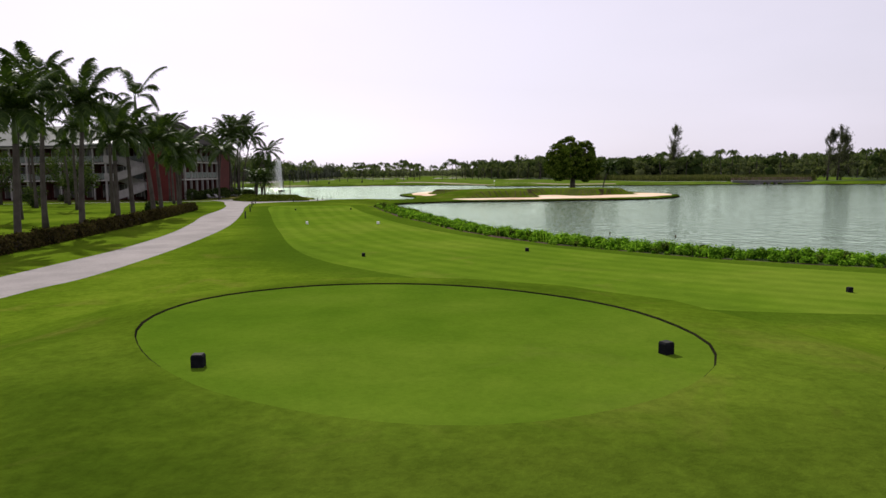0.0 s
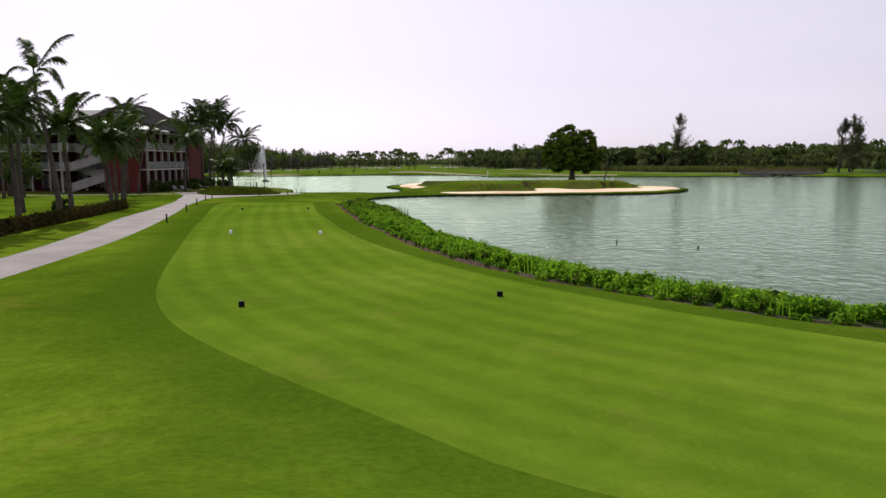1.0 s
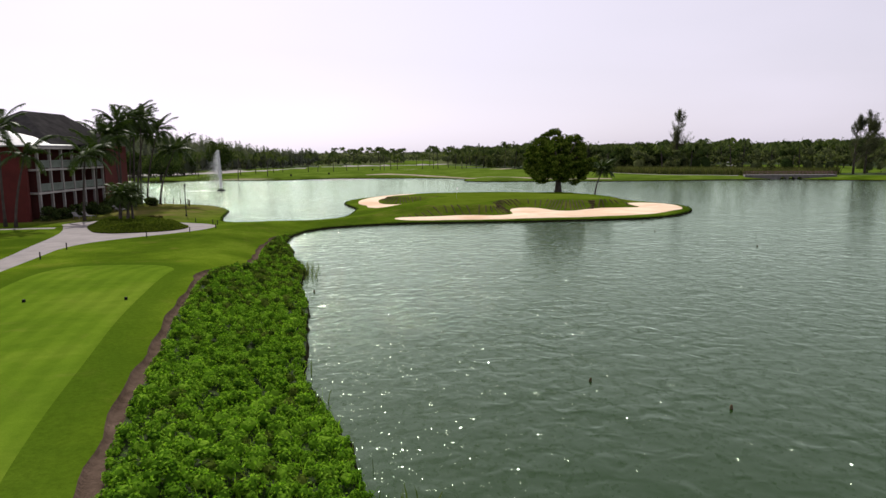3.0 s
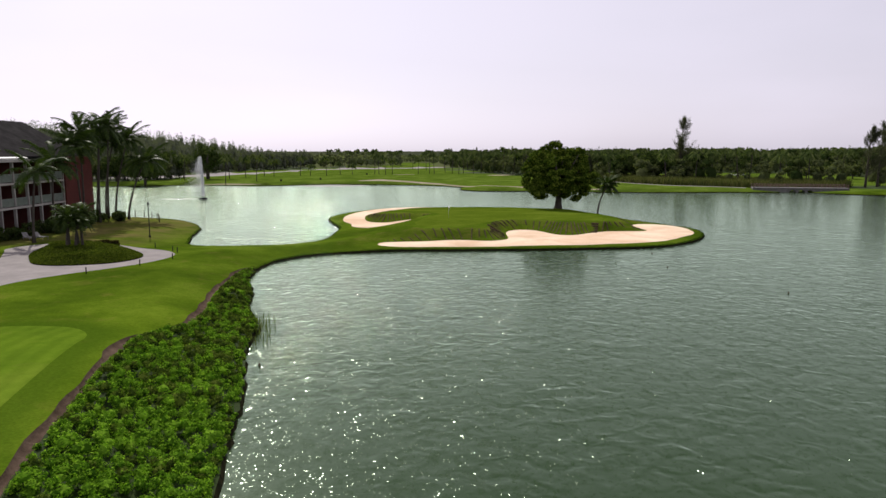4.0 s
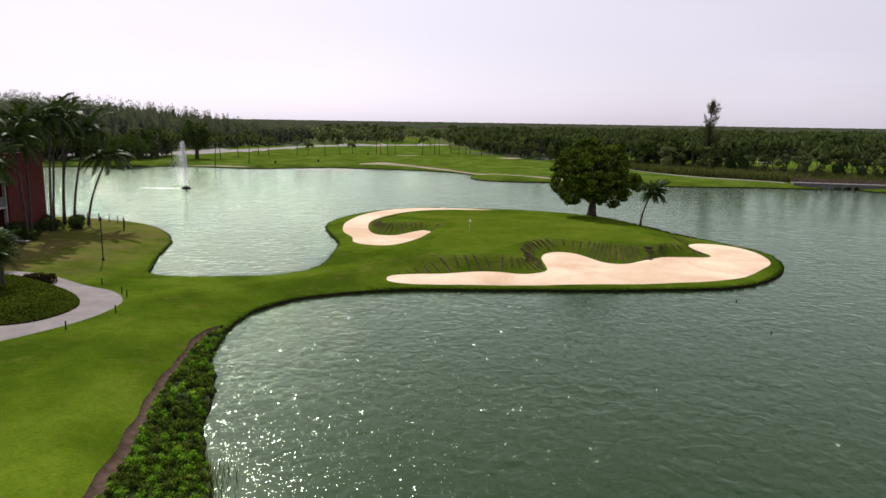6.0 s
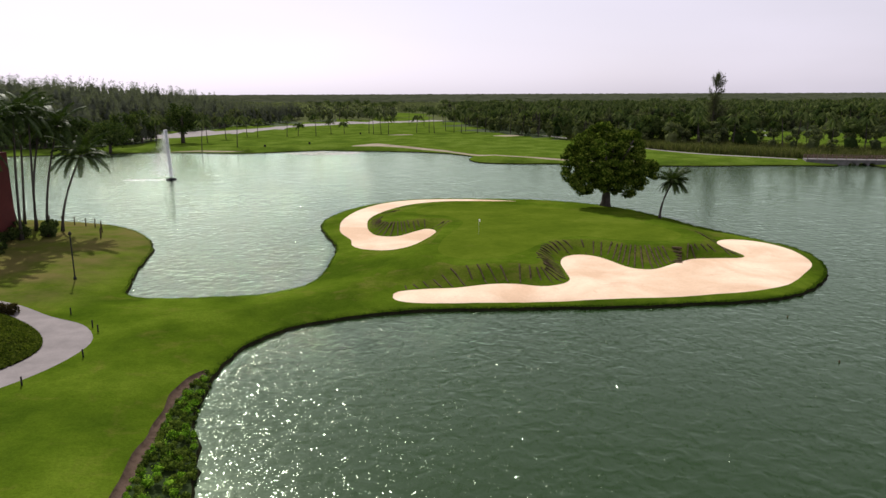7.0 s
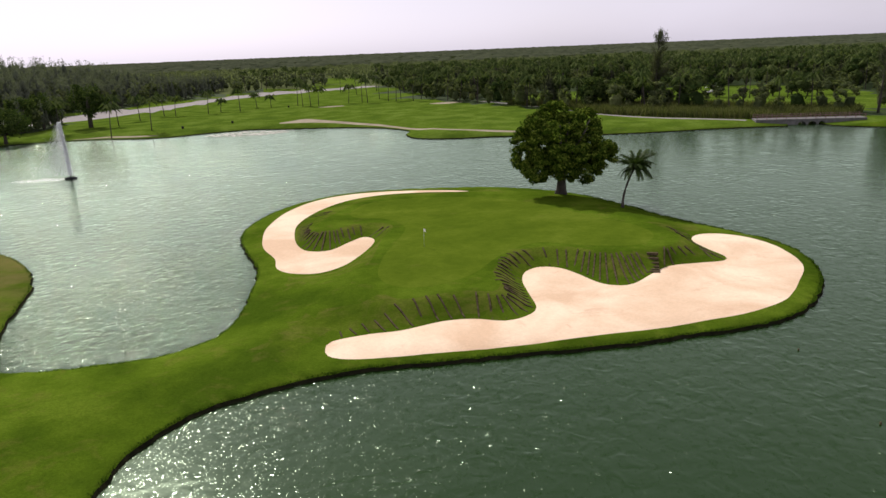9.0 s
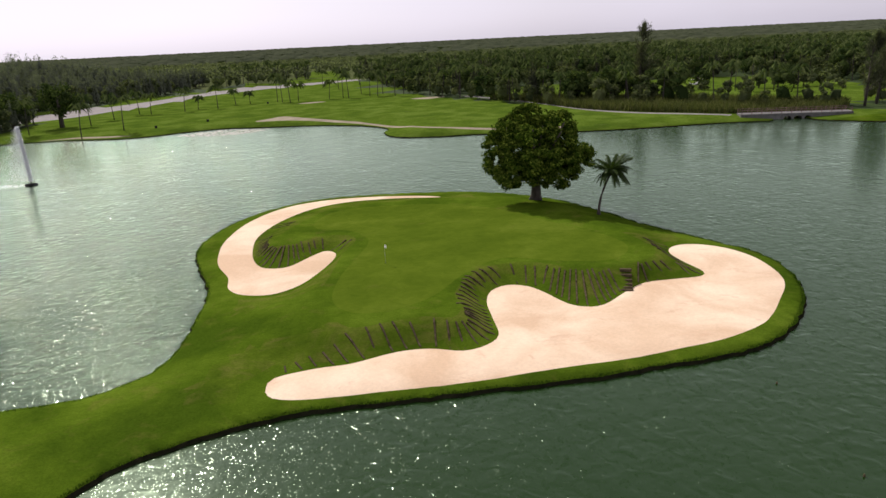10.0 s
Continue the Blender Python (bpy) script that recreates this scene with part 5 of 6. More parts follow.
tagged(new("palm_trunks", mesh_of("palm_trunks", tv, tf, [M_PALMBARK])), "slender trunks of far coconut palms", "palm trunks", kind="stuff")
v, f = far_crowns(tops, 22, 2.7, 50)
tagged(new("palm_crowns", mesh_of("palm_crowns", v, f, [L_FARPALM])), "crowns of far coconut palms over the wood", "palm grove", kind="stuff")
q = wood_spots(900, 230, 460, 17, 51, 0.78, 0, 330)
v, f = needle_wood(q, 8.0, 12.0, 190, 1.0, 52)
# darker needles, likewise raised a little to carry haze in the colour
L_PINE = leafy("dark_needles", [(0.2, (0.042, 0.048, 0.030)), (0.55, (0.064, 0.072, 0.044)), (0.85, (0.105, 0.112, 0.072))], 0.4, 0.8)
tagged(new("casuarina_spires", mesh_of("casuarina_spires", v, f, [L_PINE])), "ragged casuarina spires over the eastern wood", "wood", kind="stuff")
q = wood_spots(26000, 440, 900, 8.5, 53)
low = np.interp(q[:, 1], [480, 700], [5.5, 3.2])
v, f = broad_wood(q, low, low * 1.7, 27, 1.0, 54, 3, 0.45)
tagged(new("distant_wood", mesh_of("distant_wood", v, f, [L_FAR])), "distant flat woodland canopy, leaf colour paled for haze", "wood", kind="stuff")
q = wood_spots(30000, 900, 3800, 24, 55)
g = np.random.default_rng(56)
rise = g.uniform(2.0, 6.5, len(q))
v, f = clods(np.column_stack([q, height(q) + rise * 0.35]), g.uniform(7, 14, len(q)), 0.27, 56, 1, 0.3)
tagged(new("horizon_wood", mesh_of("horizon_wood", v, f, [L_FAR])), "woodland reaching to the horizon, haze put into its leaf colour", "wood", kind="stuff")

q = wood_spots(1500, 224, 430, 12.5, 59, 0.78, -50, 330)
v, f = broad_wood(q, 7, 10.5, 240, 0.58, 60, 10)
tagged(new("dark_wood", mesh_of("dark_wood", v, f, [L_DARK])), "dark dense tree crowns among the mixed wood", "wood", kind="stuff")

# tall sedge between fairway and wood
SEDGE = spline([(50, 286), (58, 273), (64, 248), (71, 237), (80, 227), (88, 219.5), (100, 217), (110, 214), (118, 222), (110, 235), (101, 246), (91, 256), (78, 266), (64, 280)], 3)
q = scatter(SEDGE, 60000, 57)
v, f = upright_blades(q, 1.9, 0.22, 58, 0.3)
tagged(new("tall_sedge", mesh_of("tall_sedge", v, f, [L_SEDGE])), "belt of tall brown-green sedge behind the fairway", "sedge", kind="stuff")


# -- single far trees --

def lone_casuarina(x, y, tall, seed, label):
    """Ragged: a bare leaning trunk, rising limbs of uneven length, plumes on their outer halves."""
    t = thing("casuarina_tree", pose(x, y, ground_at(x, y) - 0.2), label, "tree")
    g = np.random.default_rng(seed)
    lean = g.uniform(0.6, 1.6)
    runs = [([(0, 0, 0), (lean * 0.3, 0, tall * 0.4), (lean * 0.7, 0.2, tall * 0.75), (lean * 1.3, 0.1, tall * 0.97)], [0.34, 0.24, 0.12, 0.03])]
    cen, way = [], []
    for k in range(44):
        s = g.uniform(0.16, 0.84) if k > 10 else g.uniform(0.7, 0.95)
        a = g.uniform(0, 2 * math.pi)
        r = tall * (0.05 + 0.17 * (1 - s)) * g.uniform(0.4, 1.35)
        foot = np.array([lean * s, 0, tall * s])
        tip = foot + np.array([r * math.cos(a) + 0.3 * r + 0.3, r * math.sin(a), r * g.uniform(0.5, 1.3) + 0.4])
        runs.append(([foot, (foot + tip) / 2 + (0, 0, 0.12 * r), tip], [0.07, 0.05, 0.015]))
        for u in np.linspace(0.3, 1.05, 9):
            for _ in range(13):
                cen.append(foot + (tip - foot) * u + g.normal(size=3) * (0.30, 0.30, 0.42) * (1.3 - 0.5 * u))
                way.append((tip - foot) / np.linalg.norm(tip - foot))
    part("trunk", tubes(*runs, sides=5), M_BARK, t)
    v, f = leaf_quads(np.array(cen), 0.5, np.cross(np.array(way), g.normal(size=(len(way), 3))), 0.3, 0.2, 2.2)
    part("crown", mesh_of("crown", v, f, [L_PINE]), None, t)


lone_casuarina(86.8, 262.6, 20.4, 301, "tall ragged casuarina rising over the far wood")
lone_casuarina(86.0, 263.4, 13.5, 302, "ragged casuarina beside a taller one")
lone_casuarina(119.5, 217.5, 15.6, 303, "ragged leaning casuarina on the far shore")
lone_casuarina(123.5, 219.0, 16.6, 304, "ragged leaning casuarina on the far shore")
lone_casuarina(127.0, 223.5, 14.0, 305, "ragged casuarina beside the far track")


def lone_tree(name, x, y, wide, tall, n, seed, label, leaf, size=0.6):
    t = thing(name, pose(x, y, ground_at(x, y) - 0.2), label, "tree" if tall > 4 else "bush")
    g = np.random.default_rng(seed)
    runs = [([(0, 0, 0), (0.1, 0, tall * 0.35), (0, 0.1, tall * 0.6)], [0.05 * tall, 0.04 * tall, 0.015 * tall])]
    for k in range(4):
        a = k * 1.7
        runs.append(([(0, 0, tall * 0.25), (wide * 0.3 * math.cos(a), wide * 0.3 * math.sin(a), tall * 0.65)], [0.025 * tall, 0.01 * tall]))
    part("trunk", tubes(*runs, sides=6), M_BARK, t)
    d = g.normal(size=(n, 3))
    d /= np.linalg.norm(d, axis=1)[:, None]
    cen = d * np.array([wide * 0.4, wide * 0.4, tall * 0.33]) * g.uniform(0.55, 1.0, (n, 1)) + (0, 0, tall * 0.6)
    v, f = blob_leaves(cen, g.uniform(0.08, 0.16, n) * wide, 40, size, 0.85, 0.4)
    part("crown", mesh_of("crown", v, f, [leaf]), None, t)


for i, (x, y, w, h) in enumerate(((-52.0, 99.0, 8.5, 8.4), (-59.5, 96.0, 8.0, 7.6), (-46.5, 92.0, 5.5, 5.6), (-68.0, 101.0, 9.0, 8.8))):
    lone_tree("garden_tree", x, y, w, h, 62, 360 + i, "leafy dark garden tree on the lawn before the hotel wing", L_DARK, 0.3)
lone_tree("shade_tree", -68.5, 278.5, 13, 13, 60, 311, "dark rounded shade tree on the far shore", L_DARK, 0.8)
for i, (x, y, w, h) in enumerate(((-92, 262, 11, 9), (-101, 261, 12, 10), (-111, 261, 12, 11), (-122, 259, 13, 11), (-133, 258, 12, 10), (-146, 259, 13, 11), (-83, 284, 11, 10))):
    lone_tree("shore_tree", x, y, w, h, 56, 340 + i, "rounded green tree at the western shore", L_WOOD if i % 2 else L_DARK, 0.8)
lone_tree("shade_tree", -84, 274, 11, 10, 50, 312, "dark rounded tree behind the far shore", L_DARK, 0.8)
lone_tree("shore_bush", -79.5, 253.0, 14.5, 8.8, 110, 313, "broad green bush overhanging the far water", L_DARK, 0.6)
lone_tree("dark_thicket", 69, 262, 11, 8.5, 64, 314, "dark dense thicket at the fairway's edge", L_DARK, 0.8)
lone_tree("dark_thicket", 77, 257.5, 12, 9.6, 70, 315, "dark dense thicket at the fairway's edge", L_DARK, 0.8)
lone_tree("dark_thicket", 83, 253.5, 8, 7.4, 44, 316, "dark dense thicket at the fairway's edge", L_DARK, 0.8)
for i, (x, y) in enumerate(((131, 268), (135, 266.5), (139, 268), (143, 266), (147, 269), (127, 271))):
    lone_tree("banana_clump", x, y, 4.6, 4.6, 24, 320 + i, "low leafy banana clump beside the glade", L_WOOD, 0.9)
lone_tree("round_bush", 112, 276, 6.2, 6.2, 36, 317, "round clipped dark bush in the far glade", L_DARK, 0.6)


def far_palm(tall, crown, seed):
    t = thing("fairway_palm", pose(0, 0, -50), "coconut palm standing on the far fairway", "palm tree", "palms along the far fairway")
    part("trunk", tubes(([(0, 0, 0), (0.15, 0, tall * 0.5), (0.5, 0.1, tall)], [0.14, 0.10, 0.08]), sides=6), M_PALMBARK, t)
    v, f = far_crowns(np.array([(0.5, 0.1, tall)]), 30, crown, seed)
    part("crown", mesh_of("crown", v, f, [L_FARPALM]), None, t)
    return t


FAR_PALMS = [(-55.5, 254, 9), (-72, 266, 9), (-60, 295, 7), (-56.5, 309, 7), (-52, 305, 6), (-42.8, 309, 8), (-33.5, 314, 7.4), (-30, 329, 5), (-25, 328, 4.2), (-40.5, 318, 3.6), (-15.8, 328, 9.6), (-13.8, 324, 9), (-10.5, 315, 7.5), (-8.2, 321, 6), (2, 325, 6.4), (6.7, 327, 9.5), (8.6, 324, 9), (13.4, 342, 8), (16, 327, 8.5), (18.6, 325, 8), (24.3, 320, 7.5), (-61.6, 280, 9), (21, 336, 9), (28, 330, 8), (-48, 262, 8.5), (5, 372, 9), (14, 392, 9), (-2, 398, 8), (100, 270, 9), (106, 284, 8.5), (93, 279, 9), (118, 268, 9), (126, 262, 8), (130, 280, 9)]
kinds = {}
for i, (x, y, tall) in enumerate(FAR_PALMS):
    key = round(tall * 0.8)
    m = pose(x, y, ground_at(x, y) - 0.1, 0, 0, 77 * i)
    if key in kinds:
        copy_thing(kinds[key], m)
    else:
        kinds[key] = far_palm(key, 3.0 if key > 4 else 2.3, 330 + key)
        kinds[key].matrix_world = m
# ---- planting near the hotel ----
def leafy_bank(name, line, wide, tall, n, leaf, size, label, category, seed):
    """A hedge or clipped row along a line of the plan: a twiggy core with leaves all over."""
    g = np.random.default_rng(seed)
    s = spline(line, 0.5, False)
    i = g.integers(0, len(s) - 1, n)
    p = s[i] + (s[i + 1] - s[i]) * g.uniform(0, 1, (n, 1))
    tan = s[i + 1] - s[i]
    tan /= np.maximum(np.linalg.norm(tan, axis=1)[:, None], 1e-6)
    nrm = np.column_stack([-tan[:, 1], tan[:, 0]])
    a = g.uniform(0, np.pi, n)
    lump = 0.85 + 0.18 * value_noise(p, 1.6, seed) + 0.1 * g.normal(size=n)
    out, up = np.cos(a) * wide * 0.5 * lump, np.clip(np.sin(a) * 1.25, 0, 1) * tall * lump
    q = p + nrm * out[:, None]
    c = np.column_stack([q, height(q) + up])
    face = np.column_stack([nrm * np.cos(a)[:, None], np.sin(a)])
    v, f = leaf_quads(c, size, face, 0.8, 0.6)
    t = thing(name, pose(0, 0, 0), label, category)
    part("leaves", mesh_of("leaves", v, f, [leaf]), None, t)
    core = [(x, y, ground_at(x, y) + tall * 0.36) for x, y in s[::3]]
    part("twigs", tubes((core, [min(wide * 0.36, tall * 0.36)] * len(core)), sides=7), M_BARK, t)
    return t


leafy_bank("hedge", [(-17.4, 14), (-17.9, 22), (-18.6, 29), (-19.2, 35), (-19.8, 41), (-20.6, 48), (-21.5, 55.5), (-22.7, 63.6)], 1.1, 0.62, 42000, L_HEDGE, 0.13, "low brownish clipped hedge under the palms", "hedge", 401)
leafy_bank("clipped_row", [(-26.8, 108.6), (-24.5, 108.7)], 0.9, 0.7, 2600, L_HEDGE, 0.13, "short clipped brown hedge behind the bed", "hedge", 402)

q = scatter(spline(BED, 0.8), 60000, 405)
mound_in_bed = np.minimum(distance(q, spline(BED, 0.8)), 1.6) / 1.6
c = np.column_stack([q, height(q) + 0.08 + mound_in_bed * (0.72 + 0.14 * value_noise(q, 2.0, 8)) * rng.uniform(0.6, 1, len(q))])
v, f = leaf_quads(c, 0.16, np.array([0, 0, 0.8]), 0.8, 0.6)
tagged(new("bed_plants", mesh_of("bed_plants", v, f, [L_BED])), "low yellow-green shrubs filling the bed", "shrubs", kind="stuff")
for i, (x, y, tall) in enumerate(((-26.3, 103.6, 2.7), (-27.2, 104.4, 3.5), (-26.6, 104.9, 3.1), (-27.0, 103.4, 3.2), (-26.0, 104.5, 3.7))):
    palm("young", x, y, tall, 0.3, 120 * i, "young dark palm in the bed among low shrubs", 410 + i, 26, 0.82, 0.15)


def shrub(x, y, wide, tall, seed, label):
    g = np.random.default_rng(seed)
    n = 26
    d = g.normal(size=(n, 3))
    d /= np.linalg.norm(d, axis=1)[:, None]
    cen = d * np.array([wide * 0.36, wide * 0.36, tall * 0.36]) + (0, 0, tall * 0.48)
    cen[:, 2] = np.maximum(cen[:, 2], 0.15)
    v, f = blob_leaves(cen, np.full(n, 0.16 * wide), 46, 0.24, 0.8, 0.4)
    t = thing("shrub", pose(x, y, ground_at(x, y) - 0.05), label, "shrub", "shrubs at the hotel's foot")
    part("leaves", mesh_of("leaves", v, f, [L_DARK]), None, t)
    part("stems", tubes(*[([(0, 0, 0), (0.3 * wide * math.cos(k), 0.3 * wide * math.sin(k), tall * 0.6)], [0.04, 0.015]) for k in range(5)], sides=5), M_BARK, t)


for i, y in enumerate(np.linspace(113.4, 137.5, 12)):
    shrub(-39.8 + 0.8 * math.sin(i * 2.1), float(y), 2.6 + 0.5 * math.sin(i * 3.3), 1.5 + 0.4 * math.cos(i * 1.7), 420 + i, "dark leafy shrub at the hotel's foot")
for i, (x, y) in enumerate(((-37.6, 138.6), (-36.4, 136.4), (-38.6, 141.0), (-37.2, 128.4), (-37.0, 121.6))):
    shrub(x, y, 1.9, 1.2, 441 + i, "low leafy shrub under the coconut palms")
shrub(-43.6, 75.8, 3.2, 2.6, 451, "tall leafy bush round a lawn palm")
shrub(-22.9, 55.6, 1.3, 1.3, 453, "small leafy bush beside the hedge")
for i, x in enumerate((-60, -66, -73, -80)):
    shrub(x, 113.6 + 0.5 * math.sin(i), 2.4, 1.2, 460 + i, "leafy shrub before the hotel wing")


# ---- tee markers ----
def tee_marker(x, y, turn, material, label, size=0.125):
    z = ground_at(x, y)
    t = thing("tee_marker", pose(x, y, z, 0, 0, turn), label, "tee marker", "tee markers")
    h = size / 2
    part("block", boxes(((-h, -h, -0.01), (h, h, size)), bevel=0.012), material, t)
    part("spike", tubes(([(0, 0, -0.08), (0, 0, 0.05)], [0.012, 0.015]), sides=6), M_STEEL, t)
    part("cap", boxes(((-h * 0.8, -h * 0.8, size), (h * 0.8, h * 0.8, size + 0.006))), M_STEEL if material is M_BLACK else M_CLOTH, t)


for x, y, turn in ((-3.52, 8.05, 2), (1.31, 8.3, 24), (-3.8, 27.0, 8), (2.4, 28.0, 15), (9.2, 18.3, 5), (-13.1, 61.4, 0), (-8.4, 61.6, 10)):
    tee_marker(x, y, turn, M_BLACK, "black cube tee marker on mown grass")
for x, y, turn in ((-9.0, 44.2, 10), (-4.6, 43.5, 20)):
    tee_marker(x, y, turn, M_CLOTH, "white cube tee marker on mown grass", 0.15)
head = thing("sprinkler_cover", pose(0.2, 18.6, ground_at(0.2, 18.6)), "round dark sprinkler cover set in the grass", "sprinkler cover")
part("lid", tubes(([(0, 0, -0.05), (0, 0, 0.02)], [0.10, 0.095]), sides=14), M_STEEL, head)
part("rim", tubes(([(0, 0, -0.05), (0, 0, 0.012)], [0.13, 0.125]), sides=14), M_BLACK, head)


# ---- posts, lamp, loungers ----
def post(x, y, tall, r, name, label, group, material):
    t = thing(name, pose(x, y, ground_at(x, y) - 0.15, random.uniform(-2, 2), random.uniform(-2, 2), 0), label, "post", group)
    part("stake", tubes(([(0, 0, 0), (0, 0, tall + 0.15)], [r, r * 0.92]), sides=8), material, t)
    part("cap", tubes(([(0, 0, tall + 0.15), (0, 0, tall + 0.2)], [r * 1.15, r * 0.6]), sides=8), material, t)


for x, y in ((-14.6, 51), (-16.6, 60), (-18.4, 67.5), (-20.6, 76.5), (-21.9, 82.5), (-19.2, 91), (-16.9, 95.4), (-15.7, 99.6), (-17.0, 104.4), (-17.8, 105.4), (-20.7, 108.5)):
    post(x, y, 0.45, 0.05, "path_stake", "short dark stake beside the cart path", "stakes beside the path", M_STEEL)
for x, y in ((-41.5, 146.6), (-39.8, 146.2), (-38.1, 145.7), (-36.5, 145.1), (-35.0, 144.2), (-33.6, 142.6), (-32.4, 140.2), (-31.2, 137.2), (-30.8, 136.2)):
    post(x, y, 0.95, 0.07, "shore_post", "weathered dark wooden post on the shore", "posts on the shore", M_TIMBER)

lamp = thing("lamp_post", pose(-25.3, 118.8, ground_at(-25.3, 118.8) - 0.1), "slim dark metal lamp post on the lawn", "lamp post")
part("pole", tubes(([(0, 0, 0), (0, 0, 0.5), (0, 0, 3.9)], [0.09, 0.06, 0.05]), sides=8), M_STEEL, lamp)
part("base", tubes(([(0, 0, 0), (0, 0, 0.3)], [0.14, 0.12]), sides=8), M_STEEL, lamp)
part("head", tubes(([(0, 0, 3.85), (0, 0, 4.0), (0, 0, 4.2)], [0.08, 0.16, 0.05]), sides=8), M_STEEL, lamp)


M_LOUNGE = mottled("grey_sling", (0.16, 0.155, 0.15), (0.26, 0.25, 0.24), 4.0, 0.8, 0.1, 0.005)


def lounger(x, y, turn):
    t = thing("sun_lounger", pose(x, y, ground_at(x, y), 0, 0, turn), "grey sun lounger with raised back on the lawn", "lounger", "loungers by the hotel")
    part("bed", boxes(*[((-0.3, -0.9 + k * 0.14, 0.32), (0.3, -0.79 + k * 0.14, 0.36)) for k in range(9)]), M_LOUNGE, t)
    back = part("backrest", boxes(*[((-0.3, k * 0.14, 0), (0.3, 0.11 + k * 0.14, 0.04)) for k in range(5)]), M_LOUNGE, t)
    back.matrix_basis = pose(0, 0.36, 0.34, 42, 0, 0)
    part("frame", boxes(((-0.34, -0.95, 0.28), (-0.3, 0.5, 0.34)), ((0.3, -0.95, 0.28), (0.34, 0.5, 0.34))), M_LOUNGE, t)
    for sx in (-0.32, 0.32):
        for sy in (-0.8, 0.4):
            part("leg", tubes(([(sx, sy, 0), (sx, sy, 0.3)], [0.025, 0.025]), sides=6), M_LOUNGE, t)


lounger(-37.3, 115.3, 60)
lounger(-36.2, 115.7, 66)
lounger(-37.0, 126.0, 80)

# ---- fountain ----
def fountain():
    t = thing("fountain", pose(-43.0, 193.6, 0), "floating lake fountain throwing a tall white jet", "fountain")
    part("float", tubes(([(0, 0, -0.15), (0, 0, 0.2), (0, 0, 0.35)], [0.9, 0.95, 0.5]), sides=16), M_BLACK, t)
    part("nozzle", tubes(([(0, 0, 0.3), (0, 0, 0.7)], [0.12, 0.08]), sides=8), M_STEEL, t)
    g = np.random.default_rng(77)
    n = 20000
    s = g.uniform(0, 1, n) ** 0.8
    z = 0.6 + 8.7 * s
    spread = 0.16 - 0.08 * s
    fall = g.uniform(0, 1, n) < 0.55
    x = g.normal(size=n) * spread - 0.25 * s ** 2
    y = g.normal(size=n) * spread
    drift = np.abs(g.normal(size=n)) * (1.0 - z / 9.8) * 3.4 + 0.05
    x = np.where(fall, x - drift * (0.35 + 0.65 * g.uniform(0, 1, n)), x)
    y = np.where(fall, y + g.normal(size=n) * 0.35 * drift, y)
    keep = ~fall | (g.uniform(0, 1, n) < 0.85)
    c = np.column_stack([x, y, z])[keep]
    v, f = leaf_quads(c, np.where(fall[keep], 0.085, 0.12), None, 1, 0.6)
    part("jet", mesh_of("jet", v, f, [M_SPRAY]), None, t, "white column of falling spray")
    a = g.uniform(0, 2 * np.pi, 700)
    r = np.sqrt(g.uniform(0, 1, 700))
    c = np.column_stack([-4.6 + r * np.cos(a) * 4.6, r * np.sin(a) * 1.7, np.full(700, 0.02)])
    v, f = leaf_quads(c, 0.12, np.array([0, 0, 2.0]), 0.25, 0.8)
    v[:, 2] = np.maximum(v[:, 2], 0.012)
    part("foam", mesh_of("foam", v, f, [M_SPRAY]), None, t, "white foam where the spray falls")


M_SPRAY = mottled("white_spray", (0.80, 0.82, 0.82), (0.92, 0.93, 0.93), 2.0, 0.4, 0.05, 0.01, 0.4)
fountain()

# ---- lily pads ----
pads = scatter(spline([(-33, 250), (-27, 246.5), (-19, 246), (-12.5, 249.5), (-11.5, 254.5), (-16, 255), (-22, 257.5), (-28, 255)], 2), 560, 91)
pv, pf = [], []
for i, (x, y) in enumerate(pads):
    r, k = random.uniform(0.16, 0.46), len(pv)
    pv += [(x + r * math.cos(a), y + r * math.sin(a), 0.02 + 0.02 * random.random()) for a in (2 * math.pi * j / 6 for j in range(6))]
    pf += [(k, k + 1, k + 2, k + 3), (k, k + 3, k + 4, k + 5)]
M_PAD = mottled("lily_pads", (0.05, 0.06, 0.03), (0.60, 0.56, 0.45), 1.7, 0.5, 0.1, 0.01)
tagged(new("lily_pads", mesh_of("lily_pads", pv, pf, [M_PAD])), "pale patch of lily pads on the far water", "lily pads", kind="stuff")

# ---- flag ----
fx, fy = 9.75, 131.9
fz = ground_at(fx, fy)
flag = thing("golf_flag", pose(fx, fy, fz), "small white flag on a thin stick in the hole", "golf flag")
part("stick", tubes(([(0, 0, -0.1), (0, 0, 1.6)], [0.012, 0.010]), sides=6), M_CLOTH, flag)
bm = bmesh.new()
cols = [(bm.verts.new((0.01 + 0.03 * k, 0.03 * math.sin(k), 1.6 - 0.01 * k)), bm.verts.new((0.01 + 0.03 * k, 0.03 * math.sin(k + 0.4), 1.36 - 0.02 * k))) for k in range(6)]
for a, b in zip(cols, cols[1:]):
    bm.faces.new((a[0], b[0], b[1], a[1]))
bmesh.ops.solidify(bm, geom=bm.faces[:], thickness=0.006)
part("cloth", bm, M_CLOTH, flag)
part("cup", tubes(([(0, 0, -0.1), (0, 0, 0.006)], [0.075, 0.075]), sides=10), M_BLACK, flag)

# ---- bridge ----
bridge = thing("culvert_bridge", pose(90.2, 213.6, -0.1, 0, 0, -15.2), "low concrete bridge with arched culverts and reddish rails", "bridge")
M_CONC = mottled("old_concrete", (0.10, 0.095, 0.092), (0.18, 0.172, 0.165), 1.2, 0.9, 0.4, 0.02)
M_REDRAIL = mottled("faded_red_rail", (0.13, 0.075, 0.07), (0.20, 0.12, 0.11), 1.5, 0.7, 0.1, 0.01)
